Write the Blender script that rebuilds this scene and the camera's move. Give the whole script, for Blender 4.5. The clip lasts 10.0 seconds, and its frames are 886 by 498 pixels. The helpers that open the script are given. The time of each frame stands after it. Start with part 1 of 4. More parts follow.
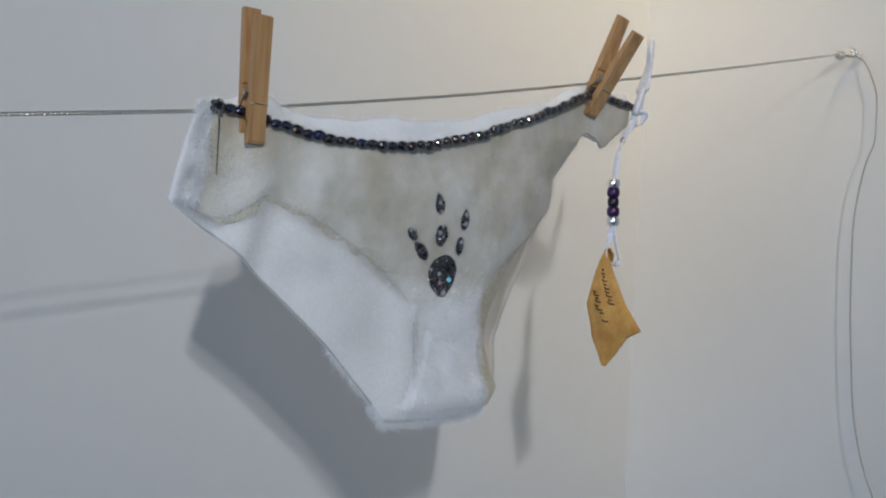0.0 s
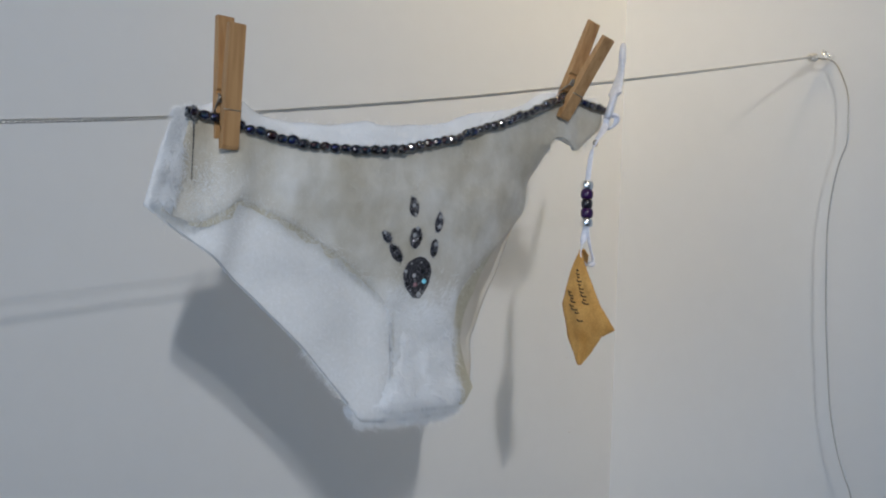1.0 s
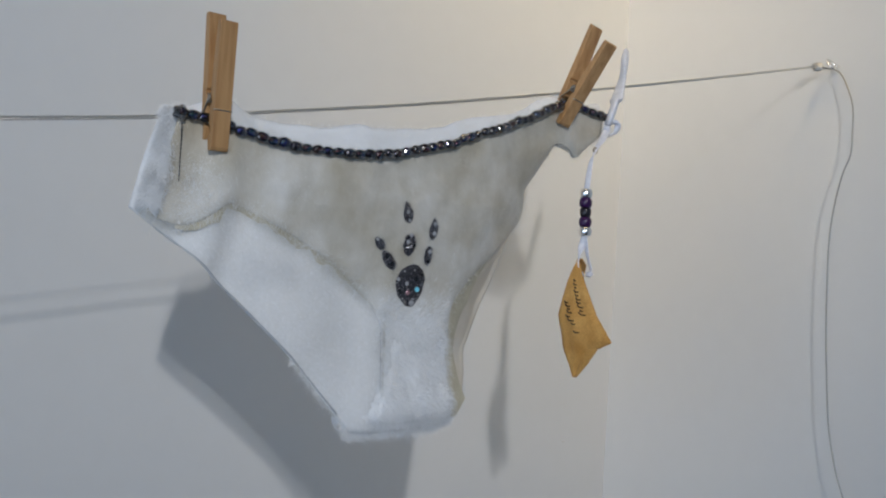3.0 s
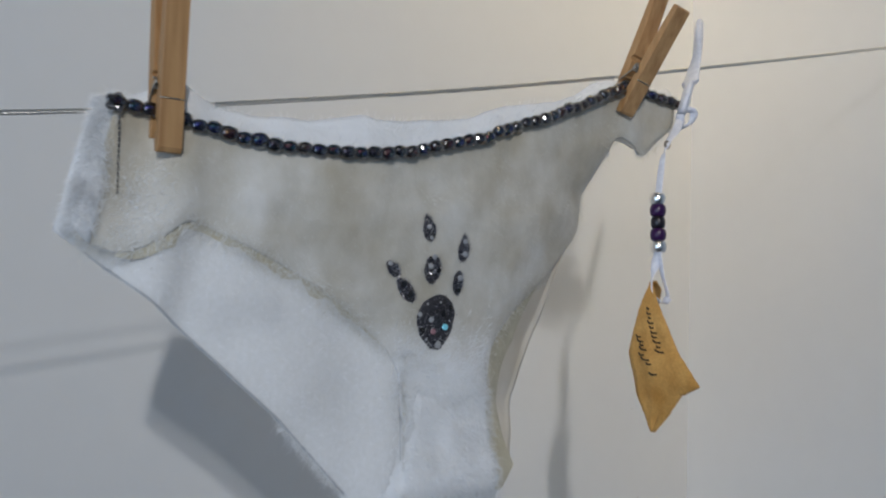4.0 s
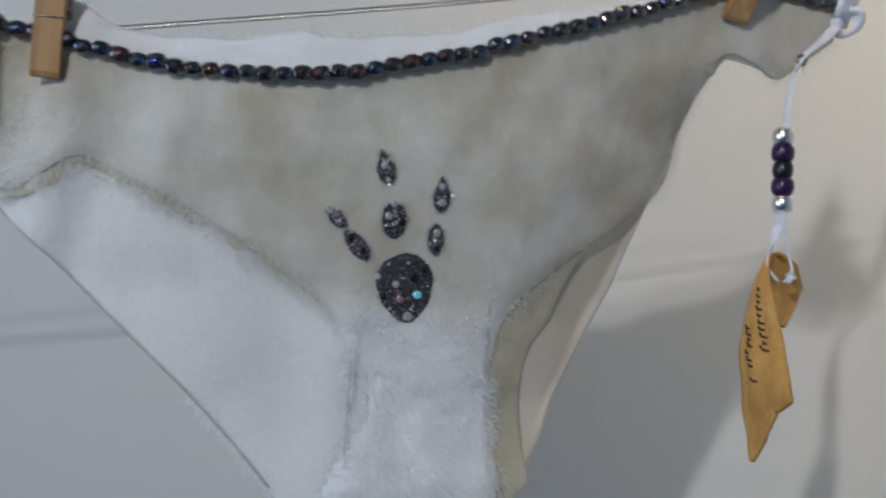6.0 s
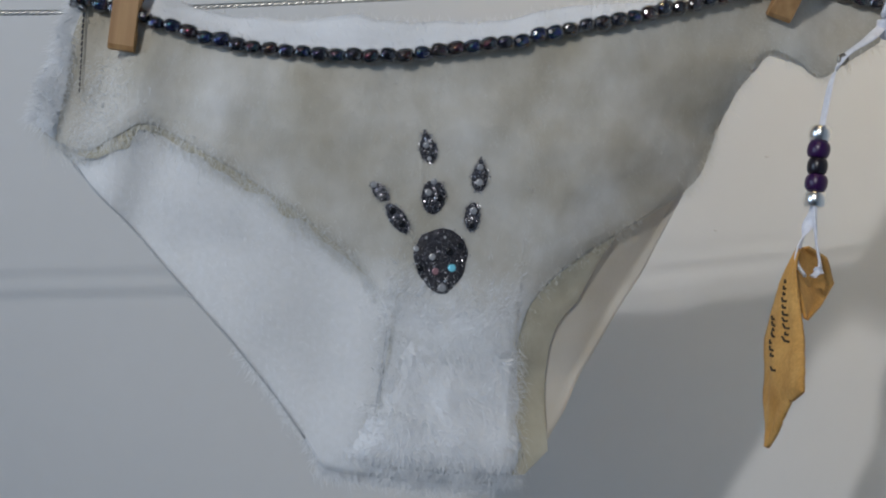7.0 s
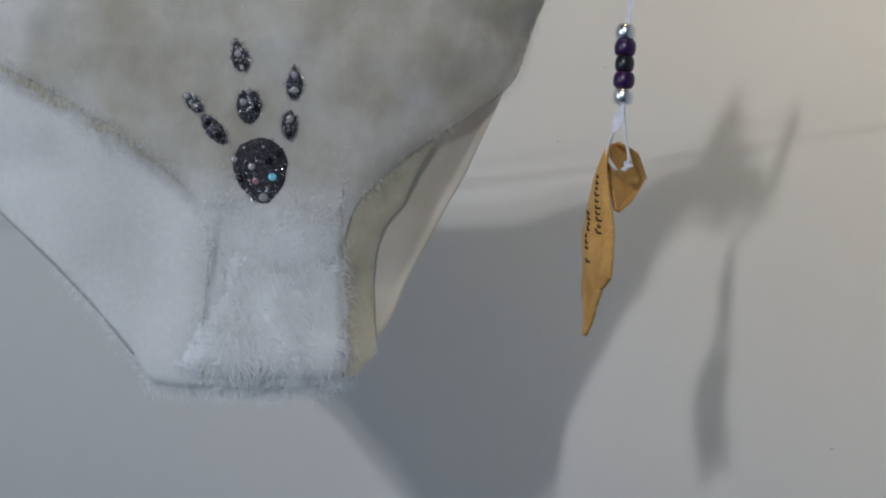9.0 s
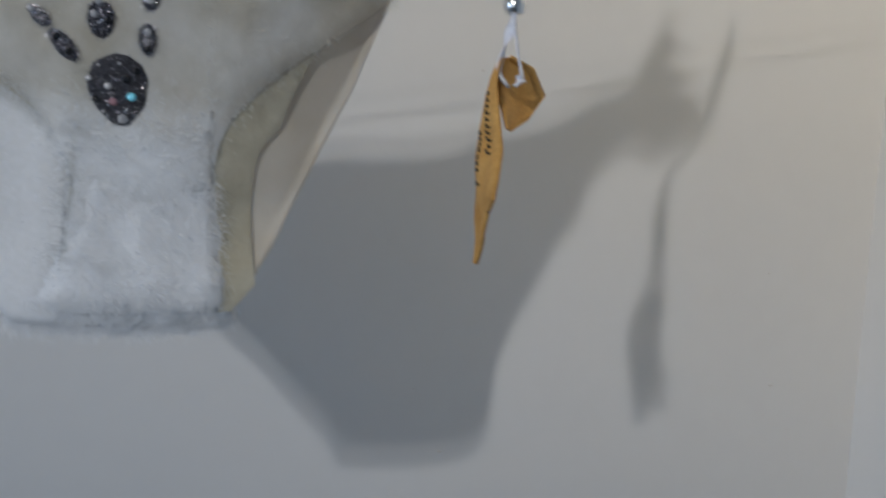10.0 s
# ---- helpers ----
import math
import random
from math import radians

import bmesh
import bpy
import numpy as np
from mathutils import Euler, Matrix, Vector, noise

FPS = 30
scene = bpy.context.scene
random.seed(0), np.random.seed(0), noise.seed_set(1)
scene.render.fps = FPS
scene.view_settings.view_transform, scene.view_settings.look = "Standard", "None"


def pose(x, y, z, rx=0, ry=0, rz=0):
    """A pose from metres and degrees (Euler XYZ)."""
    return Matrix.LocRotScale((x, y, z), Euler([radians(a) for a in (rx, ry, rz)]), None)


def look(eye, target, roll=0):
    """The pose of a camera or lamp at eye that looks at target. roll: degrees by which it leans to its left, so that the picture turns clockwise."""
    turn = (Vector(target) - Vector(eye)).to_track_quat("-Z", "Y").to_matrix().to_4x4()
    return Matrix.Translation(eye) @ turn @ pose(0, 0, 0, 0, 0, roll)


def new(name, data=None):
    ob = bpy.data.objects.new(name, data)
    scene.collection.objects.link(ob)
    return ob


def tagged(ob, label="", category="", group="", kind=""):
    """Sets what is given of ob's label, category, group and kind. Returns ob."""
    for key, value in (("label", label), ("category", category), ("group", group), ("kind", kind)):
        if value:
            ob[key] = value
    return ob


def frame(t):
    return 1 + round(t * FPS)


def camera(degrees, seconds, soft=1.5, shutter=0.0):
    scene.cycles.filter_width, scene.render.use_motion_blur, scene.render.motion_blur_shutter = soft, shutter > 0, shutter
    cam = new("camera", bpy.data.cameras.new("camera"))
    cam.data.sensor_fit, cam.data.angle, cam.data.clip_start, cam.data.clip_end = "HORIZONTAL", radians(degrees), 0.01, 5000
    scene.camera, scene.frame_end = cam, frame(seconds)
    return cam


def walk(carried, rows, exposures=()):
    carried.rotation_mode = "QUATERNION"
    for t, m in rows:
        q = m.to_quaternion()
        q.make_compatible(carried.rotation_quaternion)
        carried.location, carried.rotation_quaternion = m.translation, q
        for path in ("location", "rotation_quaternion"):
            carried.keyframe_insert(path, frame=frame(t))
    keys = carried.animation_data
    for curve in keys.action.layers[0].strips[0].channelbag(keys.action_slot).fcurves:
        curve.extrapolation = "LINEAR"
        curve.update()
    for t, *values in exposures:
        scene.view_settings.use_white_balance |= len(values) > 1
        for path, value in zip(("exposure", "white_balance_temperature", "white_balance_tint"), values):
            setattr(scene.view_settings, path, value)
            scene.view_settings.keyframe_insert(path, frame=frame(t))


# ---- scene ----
cam = camera(46.9, 10.0, soft=2.0, shutter=0.4)
PATH = [
    (0, (0.023, 0.017, 1.514), (-0.006, 2.017, 1.527), 2.9),
    (0.5, (0.017, 0.01, 1.517), (0.016, 2.01, 1.529), 3.3),
    (1, (0.035, 0.006, 1.51), (0.019, 2.006, 1.541), 2.2),
    (1.5, (0.031, 0.024, 1.507), (0.012, 2.024, 1.521), 2.8),
    (2, (0.043, 0.026, 1.518), (0.0, 2.026, 1.509), 3.7),
    (2.5, (0.034, 0.032, 1.502), (-0.036, 2.03, 1.553), 2.8),
    (3, (0.036, 0.023, 1.515), (0.027, 2.023, 1.547), 3.3),
    (3.2, (0.038, 0.03, 1.512), (0.01, 2.029, 1.535), 2.7),
    (4.3, (0.054, 0.223, 1.514), (-0.083, 2.215, 1.623), 1.4),
    (4.5, (0.063, 0.253, 1.512), (-0.032, 2.25, 1.554), 2.2),
    (5, (0.136, 0.316, 1.505), (-0.186, 2.29, 1.54), 3.0),
    (5.5, (0.188, 0.326, 1.507), (-0.569, 2.178, 1.517), 2.8),
    (6, (0.224, 0.327, 1.505), (-0.788, 2.05, 1.567), 3.7),
    (6.2, (0.241, 0.322, 1.501), (-0.873, 1.982, 1.562), 5.1),
    (7.3, (0.264, 0.321, 1.506), (-0.908, 1.942, 1.491), 6.8),
    (7.5, (0.271, 0.325, 1.502), (-0.883, 1.958, 1.459), 6.8),
    (8, (0.275, 0.33, 1.495), (-0.806, 2.012, 1.428), 5.4),
    (8.5, (0.283, 0.328, 1.502), (-0.741, 2.043, 1.401), 4.6),
    (9, (0.287, 0.332, 1.495), (-0.699, 2.069, 1.399), 4.3),
    (9.5, (0.29, 0.349, 1.492), (-0.701, 2.081, 1.354), 3.4),
    (10, (0.308, 0.376, 1.485), (-0.635, 2.129, 1.299), 3.5),
]
walk(cam, [(t, look(eye, target, roll)) for t, eye, target, roll in PATH], exposures=[(0.0, 0.06), (3.2, 0.05), (5.0, -0.06), (6.2, 0.0), (8.5, -0.04), (10.0, -0.13)])

# ---- frame of the niche: u along the wire, n out from the wall behind it, z up ----
TURN_ANGLE = radians(40)
ALONG = Vector((math.cos(TURN_ANGLE), math.sin(TURN_ANGLE), 0))
OUT = Vector((math.sin(TURN_ANGLE), -math.cos(TURN_ANGLE), 0))
BASE = Vector((0, 1.0, 0))
CORNER = 0.298          # u of the side wall that holds the screw eye


def at(u, n, z):
    """A place in the niche."""
    return BASE + ALONG * u + OUT * n + Vector((0, 0, z))


# ---- world and lights ----
world = bpy.data.worlds.new("world")
scene.world = world
world.use_nodes = True
wnt = world.node_tree
sky = wnt.nodes.new("ShaderNodeTexSky")
sky.sky_type, sky.sun_disc, sky.sun_elevation, sky.sun_rotation = "NISHITA", False, radians(35), radians(200)
wnt.links.new(sky.outputs["Color"], wnt.nodes["Background"].inputs["Color"])
wnt.nodes["Background"].inputs["Strength"].default_value = 0.1


def lamp(name, place, target, watts, colour, size, size_y=None):
    data = bpy.data.lights.new(name, "AREA")
    data.energy, data.color = watts, colour
    data.shape = "RECTANGLE" if size_y else "DISK"
    data.size = size
    if size_y:
        data.size_y = size_y
    ob = new(name, data)
    ob.matrix_basis = look(place, target)
    return ob


SUBJECT = at(-0.2, 0.26, 1.5)


def track_lamp(slope, aside, watts):
    """A spotlight with a soft-edged cone on a track under the ceiling."""
    data = bpy.data.lights.new("track_lamp", "SPOT")
    data.energy, data.color, data.shadow_soft_size = watts, (0.965, 0.965, 0.97), 0.034
    data.spot_size, data.spot_blend = radians(34.0), 1.0
    ob = new("track_lamp", data)
    ob.matrix_basis = look(SUBJECT + (ALONG * -aside + OUT + Vector((0, 0, slope))) * 2.3, at(-0.22, 0.1, 1.77))


track_lamp(0.472, 0.62, 80)
track_lamp(0.415, 0.625, 47)
lamp("corner_downlight", at(-0.30, 0.62, 2.60), at(0.22, 0.04, 1.92), 1.0, (1.0, 0.76, 0.42), 0.30).data.spread = radians(62)
# added blue fill in front of the closed south wall, which has no window
lamp("daylight_fill", at(-2.7, 6.36, 1.6), at(-0.6, 0.0, 1.4), 18, (0.42, 0.66, 1.0), 2.6, 1.9)
# daylight through the window opening in the west wall
lamp("daylight_fill", at(-4.16, 1.9, 1.5), at(0.0, 0.9, 1.35), 42, (0.38, 0.62, 1.0), 2.6, 1.9)


# ---- materials ----
def material(name, colour, rough=0.6, metal=0.0):
    mat = bpy.data.materials.new(name)
    mat.use_nodes = True
    b = mat.node_tree.nodes["Principled BSDF"]
    b.inputs["Base Color"].default_value = (*colour, 1)
    b.inputs["Roughness"].default_value, b.inputs["Metallic"].default_value = rough, metal
    return mat, mat.node_tree, b


def mottle(nt, target, colours, scale, detail=4.0, stretch=(1, 1, 1), spread=(0.3, 0.7)):
    """Noise in the object's own metres between colours, into target."""
    co = nt.nodes.new("ShaderNodeTexCoord")
    mp = nt.nodes.new("ShaderNodeMapping")
    mp.inputs["Scale"].default_value = stretch
    no = nt.nodes.new("ShaderNodeTexNoise")
    no.inputs["Scale"].default_value, no.inputs["Detail"].default_value = scale, detail
    ra = nt.nodes.new("ShaderNodeValToRGB")
    ra.color_ramp.elements[0].position, ra.color_ramp.elements[1].position = spread
    ra.color_ramp.elements[0].color, ra.color_ramp.elements[1].color = (*colours[0], 1), (*colours[1], 1)
    nt.links.new(co.outputs["Object"], mp.inputs["Vector"])
    nt.links.new(mp.outputs["Vector"], no.inputs["Vector"])
    nt.links.new(no.outputs["Fac"], ra.inputs["Fac"])
    if target:
        nt.links.new(ra.outputs["Color"], target)
    return ra.outputs["Color"]


def blend(nt, a, b, factor, kind="MULTIPLY"):
    mx = nt.nodes.new("ShaderNodeMix")
    mx.data_type, mx.blend_type = "RGBA", kind
    mx.inputs["Factor"].default_value = factor
    nt.links.new(a, mx.inputs["A"])
    nt.links.new(b, mx.inputs["B"])
    return mx.outputs["Result"]


def relief(nt, b, layers):
    """Fine bump: (scale, distance in metres, strength) layers."""
    last = None
    co = nt.nodes.new("ShaderNodeTexCoord")
    for scale, distance, strength in layers:
        no = nt.nodes.new("ShaderNodeTexNoise")
        no.inputs["Scale"].default_value, no.inputs["Detail"].default_value = scale, 3
        bu = nt.nodes.new("ShaderNodeBump")
        bu.inputs["Distance"].default_value, bu.inputs["Strength"].default_value = distance, strength
        nt.links.new(co.outputs["Object"], no.inputs["Vector"])
        nt.links.new(no.outputs["Fac"], bu.inputs["Height"])
        if last:
            nt.links.new(last, bu.inputs["Normal"])
        last = bu.outputs["Normal"]
    nt.links.new(last, b.inputs["Normal"])


WALL, nt, b = material("painted_plaster", (0.70, 0.70, 0.69), 0.55)
coarse = mottle(nt, None, ((0.685, 0.685, 0.675), (0.71, 0.71, 0.70)), 2.5)
fine = mottle(nt, None, ((0.985, 0.985, 0.985), (1, 1, 1)), 60)
nt.links.new(blend(nt, coarse, fine, 1.0), b.inputs["Base Color"])
relief(nt, b, [(9, 0.003, 0.08), (140, 0.0005, 0.15)])
PLAIN, nt, b = material("grey_room_paint", (0.24, 0.24, 0.24), 0.7)
mottle(nt, b.inputs["Base Color"], ((0.22, 0.22, 0.22), (0.26, 0.26, 0.26)), 3)

FLOOR, nt, b = material("grey_floor", (0.3, 0.29, 0.28), 0.5)
mottle(nt, b.inputs["Base Color"], ((0.11, 0.11, 0.11), (0.16, 0.16, 0.155)), 3)

CHIP, nt, b = material("chipped_paint", (0.62, 0.6, 0.57), 0.8)

FLEECE, nt, b = material("cream_fleece", (0.7, 0.68, 0.62), 0.95)
big = mottle(nt, None, ((0.54, 0.485, 0.38), (0.79, 0.765, 0.715)), 24, 3, spread=(0.30, 0.68))
streak = mottle(nt, None, ((0.90, 0.895, 0.875), (1, 1, 1)), 75, 3, stretch=(1, 1, 0.6), spread=(0.35, 0.6))
big = blend(nt, big, streak, 1.0)
# the fleece turns to white plush low on the front
co, sep, wob, add, fade = (nt.nodes.new("ShaderNode" + k) for k in ("TexCoord", "SeparateXYZ", "TexNoise", "Math", "MapRange"))
wob.inputs["Scale"].default_value = 70
nt.links.new(co.outputs["Object"], sep.inputs["Vector"])
nt.links.new(co.outputs["Object"], wob.inputs["Vector"])
add.operation, add.inputs[1].default_value = "MULTIPLY_ADD", 0.030
nt.links.new(wob.outputs["Fac"], add.inputs[0])
nt.links.new(sep.outputs["Z"], add.inputs[2])
for key, val in (("From Min", 0.112), ("From Max", 0.090), ("To Min", 0.0), ("To Max", 1.0)):
    fade.inputs[key].default_value = val
nt.links.new(add.outputs[0], fade.inputs["Value"])
low = nt.nodes.new("ShaderNodeMix")
low.data_type = "RGBA"
nt.links.new(fade.outputs["Result"], low.inputs[0])
nt.links.new(big, low.inputs[6])
low.inputs[7].default_value = (0.85, 0.855, 0.855, 1)
big = low.outputs[2]
small = mottle(nt, None, ((0.94, 0.94, 0.93), (1, 1, 1)), 160, 4)
nt.links.new(blend(nt, big, small, 1.0), b.inputs["Base Color"])
b.inputs["Sheen Weight"].default_value, b.inputs["Sheen Roughness"].default_value = 0.25, 0.5
b.inputs["Subsurface Weight"].default_value, b.inputs["Subsurface Scale"].default_value = 0.4, 0.006
b.inputs["Subsurface Radius"].default_value = (1.0, 0.95, 0.9)
relief(nt, b, [(38, 0.005, 0.35), (420, 0.0010, 0.2)])

PILE, nt, b = material("white_plush", (0.82, 0.83, 0.83), 0.95)
big = mottle(nt, None, ((0.86, 0.865, 0.865), (0.94, 0.945, 0.95)), 45, 3, stretch=(1, 1, 2))
nt.links.new(big, b.inputs["Base Color"])
b.inputs["Subsurface Weight"].default_value, b.inputs["Subsurface Scale"].default_value = 0.4, 0.006
b.inputs["Subsurface Radius"].default_value = (1.0, 0.95, 0.9)
relief(nt, b, [(75, 0.004, 0.3), (500, 0.001, 0.3)])
b.inputs["Sheen Weight"].default_value = 0.3

def downy(name, low, high):
    """Fine hair: a part of the light goes through it."""
    mat, nt, b = material(name, high, 0.9)
    col = mottle(nt, b.inputs["Base Color"], (low, high), 24, 2, spread=(0.32, 0.66))
    thin = nt.nodes.new("ShaderNodeBsdfTranslucent")
    both = nt.nodes.new("ShaderNodeMixShader")
    thin.inputs["Color"].default_value = (*high, 1)
    both.inputs["Fac"].default_value = 0.2
    nt.links.new(b.outputs["BSDF"], both.inputs[1])
    nt.links.new(thin.outputs["BSDF"], both.inputs[2])
    out = [n for n in nt.nodes if n.type == "OUTPUT_MATERIAL"][0]
    nt.links.new(both.outputs["Shader"], out.inputs["Surface"])
    return mat


CREAM_HAIR = downy("cream_hair", (0.62, 0.595, 0.51), (0.86, 0.855, 0.83))
WHITE_HAIR = downy("white_hair", (0.90, 0.905, 0.905), (0.95, 0.955, 0.96))

LINING, nt, b = material("white_felt_lining", (0.8, 0.8, 0.79), 0.9)
big = mottle(nt, None, ((0.79, 0.79, 0.785), (0.86, 0.86, 0.855)), 22, 3)
small = mottle(nt, None, ((0.94, 0.94, 0.93), (1, 1, 1)), 420, 4)
# the lining's colour turns from white to cream towards the open side
co, dot, fade, side_mix = (nt.nodes.new("ShaderNode" + k) for k in ("TexCoord", "VectorMath", "MapRange", "Mix"))
dot.operation, dot.inputs[1].default_value = "DOT_PRODUCT", ALONG
fade.inputs["From Min"].default_value, fade.inputs["From Max"].default_value = 0.020, 0.045
side_mix.data_type = "RGBA"
nt.links.new(co.outputs["Object"], dot.inputs[0])
nt.links.new(dot.outputs["Value"], fade.inputs["Value"])
nt.links.new(fade.outputs["Result"], side_mix.inputs[0])
nt.links.new(blend(nt, big, small, 1.0), side_mix.inputs[6])
nt.links.new(mottle(nt, None, ((0.66, 0.595, 0.49), (0.78, 0.725, 0.64)), 30, 3), side_mix.inputs[7])
nt.links.new(side_mix.outputs[2], b.inputs["Base Color"])
b.inputs["Subsurface Weight"].default_value, b.inputs["Subsurface Scale"].default_value = 0.4, 0.006
b.inputs["Subsurface Radius"].default_value = (1.0, 0.95, 0.9)
relief(nt, b, [(30, 0.003, 0.1), (600, 0.0006, 0.2)])

HEM, nt, b = material("raw_cream_edge", (0.66, 0.62, 0.48), 0.95)
mottle(nt, b.inputs["Base Color"], ((0.54, 0.49, 0.36), (0.66, 0.615, 0.48)), 90)
relief(nt, b, [(300, 0.001, 0.5)])

WOOD, nt, b = material("pine_wood", (0.5, 0.32, 0.16), 0.55)
rings = mottle(nt, None, ((0.36, 0.185, 0.07), (0.56, 0.335, 0.15)), 260, 5, stretch=(1, 1, 0.06))
patch = mottle(nt, None, ((0.8, 0.76, 0.7), (1, 1, 1)), 40, 3, stretch=(1, 1, 0.4))
nt.links.new(blend(nt, rings, patch, 0.8), b.inputs["Base Color"])
relief(nt, b, [(500, 0.0004, 0.4)])

STEEL, nt, b = material("spring_steel", (0.42, 0.38, 0.32), 0.35, 1.0)
SILVER, nt, b = material("bright_wire", (0.72, 0.70, 0.65), 0.32, 1.0)
CHROME, nt, b = material("silver_bead", (0.93, 0.92, 0.89), 0.27, 1.0)
DARKWIRE, nt, b = material("grey_wire", (0.38, 0.37, 0.34), 0.35, 0.9)

PURPLE, nt, b = material("purple_plastic", (0.030, 0.003, 0.056), 0.32)
b.inputs["Coat Weight"].default_value = 0.08
BLACK, nt, b = material("black_plastic", (0.010, 0.007, 0.013), 0.3)
b.inputs["Coat Weight"].default_value = 0.08
CLEAR, nt, b = material("clear_glass", (1, 1, 1), 0.08)
# thin clear glass: see-through, with gloss that grows towards the rim
out = [n for n in nt.nodes if n.type == "OUTPUT_MATERIAL"][0]
pass_through, gloss, rimmed, mixed = (nt.nodes.new("ShaderNode" + k) for k in ("BsdfTransparent", "BsdfGlossy", "LayerWeight", "MixShader"))
pass_through.inputs["Color"].default_value = (0.93, 0.93, 0.95, 1)
gloss.inputs["Color"].default_value, gloss.inputs["Roughness"].default_value = (1, 1, 1, 1), 0.2
rimmed.inputs["Blend"].default_value = 0.55
nt.links.new(rimmed.outputs["Fresnel"], mixed.inputs["Fac"])
nt.links.new(pass_through.outputs["BSDF"], mixed.inputs[1])
nt.links.new(gloss.outputs["BSDF"], mixed.inputs[2])
nt.links.new(mixed.outputs["Shader"], out.inputs["Surface"])

IRIS, nt, b = material("iridescent_lining", (0.03, 0.02, 0.05), 0.14, 0.6)
info = nt.nodes.new("ShaderNodeObjectInfo")
co = nt.nodes.new("ShaderNodeTexCoord")
no = nt.nodes.new("ShaderNodeTexNoise")
no.inputs["Scale"].default_value = 420
nt.links.new(co.outputs["Object"], no.inputs["Vector"])
add = nt.nodes.new("ShaderNodeMath")
add.operation = "ADD"
nt.links.new(info.outputs["Random"], add.inputs[0])
nt.links.new(no.outputs["Fac"], add.inputs[1])
fr = nt.nodes.new("ShaderNodeMath")
fr.operation = "FRACT"
nt.links.new(add.outputs[0], fr.inputs[0])
ra = nt.nodes.new("ShaderNodeValToRGB")
el = ra.color_ramp.elements
el[0].color, el[1].color = (0.02, 0.012, 0.03, 1), (0.03, 0.02, 0.035, 1)
for pos, col in ((0.25, (0.025, 0.012, 0.05, 1)), (0.42, (0.02, 0.03, 0.42, 1)), (0.5, (0.015, 0.16, 0.14, 1)), (0.58, (0.018, 0.012, 0.02, 1)), (0.78, (0.22, 0.015, 0.05, 1)), (0.84, (0.20, 0.10, 0.02, 1))):
    e = el.new(pos)
    e.color = col
nt.links.new(fr.outputs[0], ra.inputs["Fac"])
nt.links.new(ra.outputs["Color"], b.inputs["Base Color"])

GLITTER_BED, nt, b = material("dark_glitter_paint", (0.03, 0.03, 0.036), 0.35, 0.3)
mottle(nt, b.inputs["Base Color"], ((0.012, 0.012, 0.016), (0.075, 0.07, 0.08)), 900, 2)
relief(nt, b, [(1400, 0.0008, 1.0)])
FLAKE, nt, b = material("glitter_flakes", (0.5, 0.5, 0.53), 0.32, 1.0)
geo = nt.nodes.new("ShaderNodeNewGeometry")
ra = nt.nodes.new("ShaderNodeValToRGB")
ra.color_ramp.elements[0].color, ra.color_ramp.elements[1].color = (0.14, 0.14, 0.16, 1), (0.95, 0.94, 0.97, 1)
e = ra.color_ramp.elements.new(0.7)
e.color = (0.28, 0.27, 0.31, 1)
nt.links.new(geo.outputs["Random Per Island"], ra.inputs["Fac"])
nt.links.new(ra.outputs["Color"], b.inputs["Base Color"])
SEQUIN, nt, b = material("pearl_sequin", (0.46, 0.46, 0.47), 0.3, 0.35)
SEQUIN_DARK, nt, b = material("black_sequin", (0.012, 0.012, 0.014), 0.2, 0.2)
SEQUIN_PINK, nt, b = material("pink_sequin", (0.5, 0.28, 0.30), 0.25, 0.4)
# blue gem; base colour brightened to hold its cyan reflection too
SEQUIN_BLUE, nt, b = material("blue_gem", (0.26, 0.82, 1.0), 0.22, 0.15)
b.inputs["Coat Weight"].default_value = 1.0

RIBBON, nt, b = material("white_satin", (0.8, 0.81, 0.86), 0.4)
b.inputs["Sheen Weight"].default_value = 0.3
mottle(nt, b.inputs["Base Color"], ((0.7, 0.71, 0.78), (0.86, 0.87, 0.92)), 400)
THREAD, nt, b = material("dark_thread", (0.05, 0.05, 0.06), 0.6)
GREYTHREAD, nt, b = material("grey_thread", (0.5, 0.51, 0.52), 0.8)
LEATHER, nt, b = material("buff_leather", (0.48, 0.26, 0.08), 0.75)
big = mottle(nt, None, ((0.57, 0.275, 0.056), (0.79, 0.45, 0.135)), 55, 4)
small = mottle(nt, None, ((0.82, 0.8, 0.76), (1, 1, 1)), 700, 4)
nt.links.new(blend(nt, big, small, 1.0), b.inputs["Base Color"])
relief(nt, b, [(120, 0.001, 0.5), (900, 0.0004, 0.5)])
INK, nt, b = material("brown_ink", (0.04, 0.025, 0.015), 0.7)


# ---- building helpers ----
ROOT = {}


def thing(name, place, label, category, group="", kind=""):
    ob = new(name)
    ob.empty_display_size = 0.02
    ob.location = place
    ROOT[ob] = Vector(place)
    return tagged(ob, label, category, group, kind)


def link_mesh(name, bm, mat, smooth=True):
    me = bpy.data.meshes.new(name)
    bmesh.ops.recalc_face_normals(bm, faces=bm.faces)
    for f in bm.faces:
        f.smooth = smooth
    bm.to_mesh(me)
    bm.free()
    me.materials.append(mat)
    return me


def part(name, bm, mat, parent, label="", smooth=True):
    """A bmesh in world metres as one mesh under a thing or a part."""
    root = ROOT[parent]
    bmesh.ops.translate(bm, verts=bm.verts, vec=-root)
    ob = new(name, link_mesh(name, bm, mat, smooth))
    ob.parent = parent
    ROOT[ob] = root
    return tagged(ob, label)


def placed(name, me, m, parent, label=""):
    """A part on shared mesh data at the world pose m."""
    ob = new(name, me)
    ob.parent = parent
    ob.matrix_basis = Matrix.Translation(-ROOT[parent]) @ m
    ROOT[ob] = ROOT[parent]
    return tagged(ob, label)


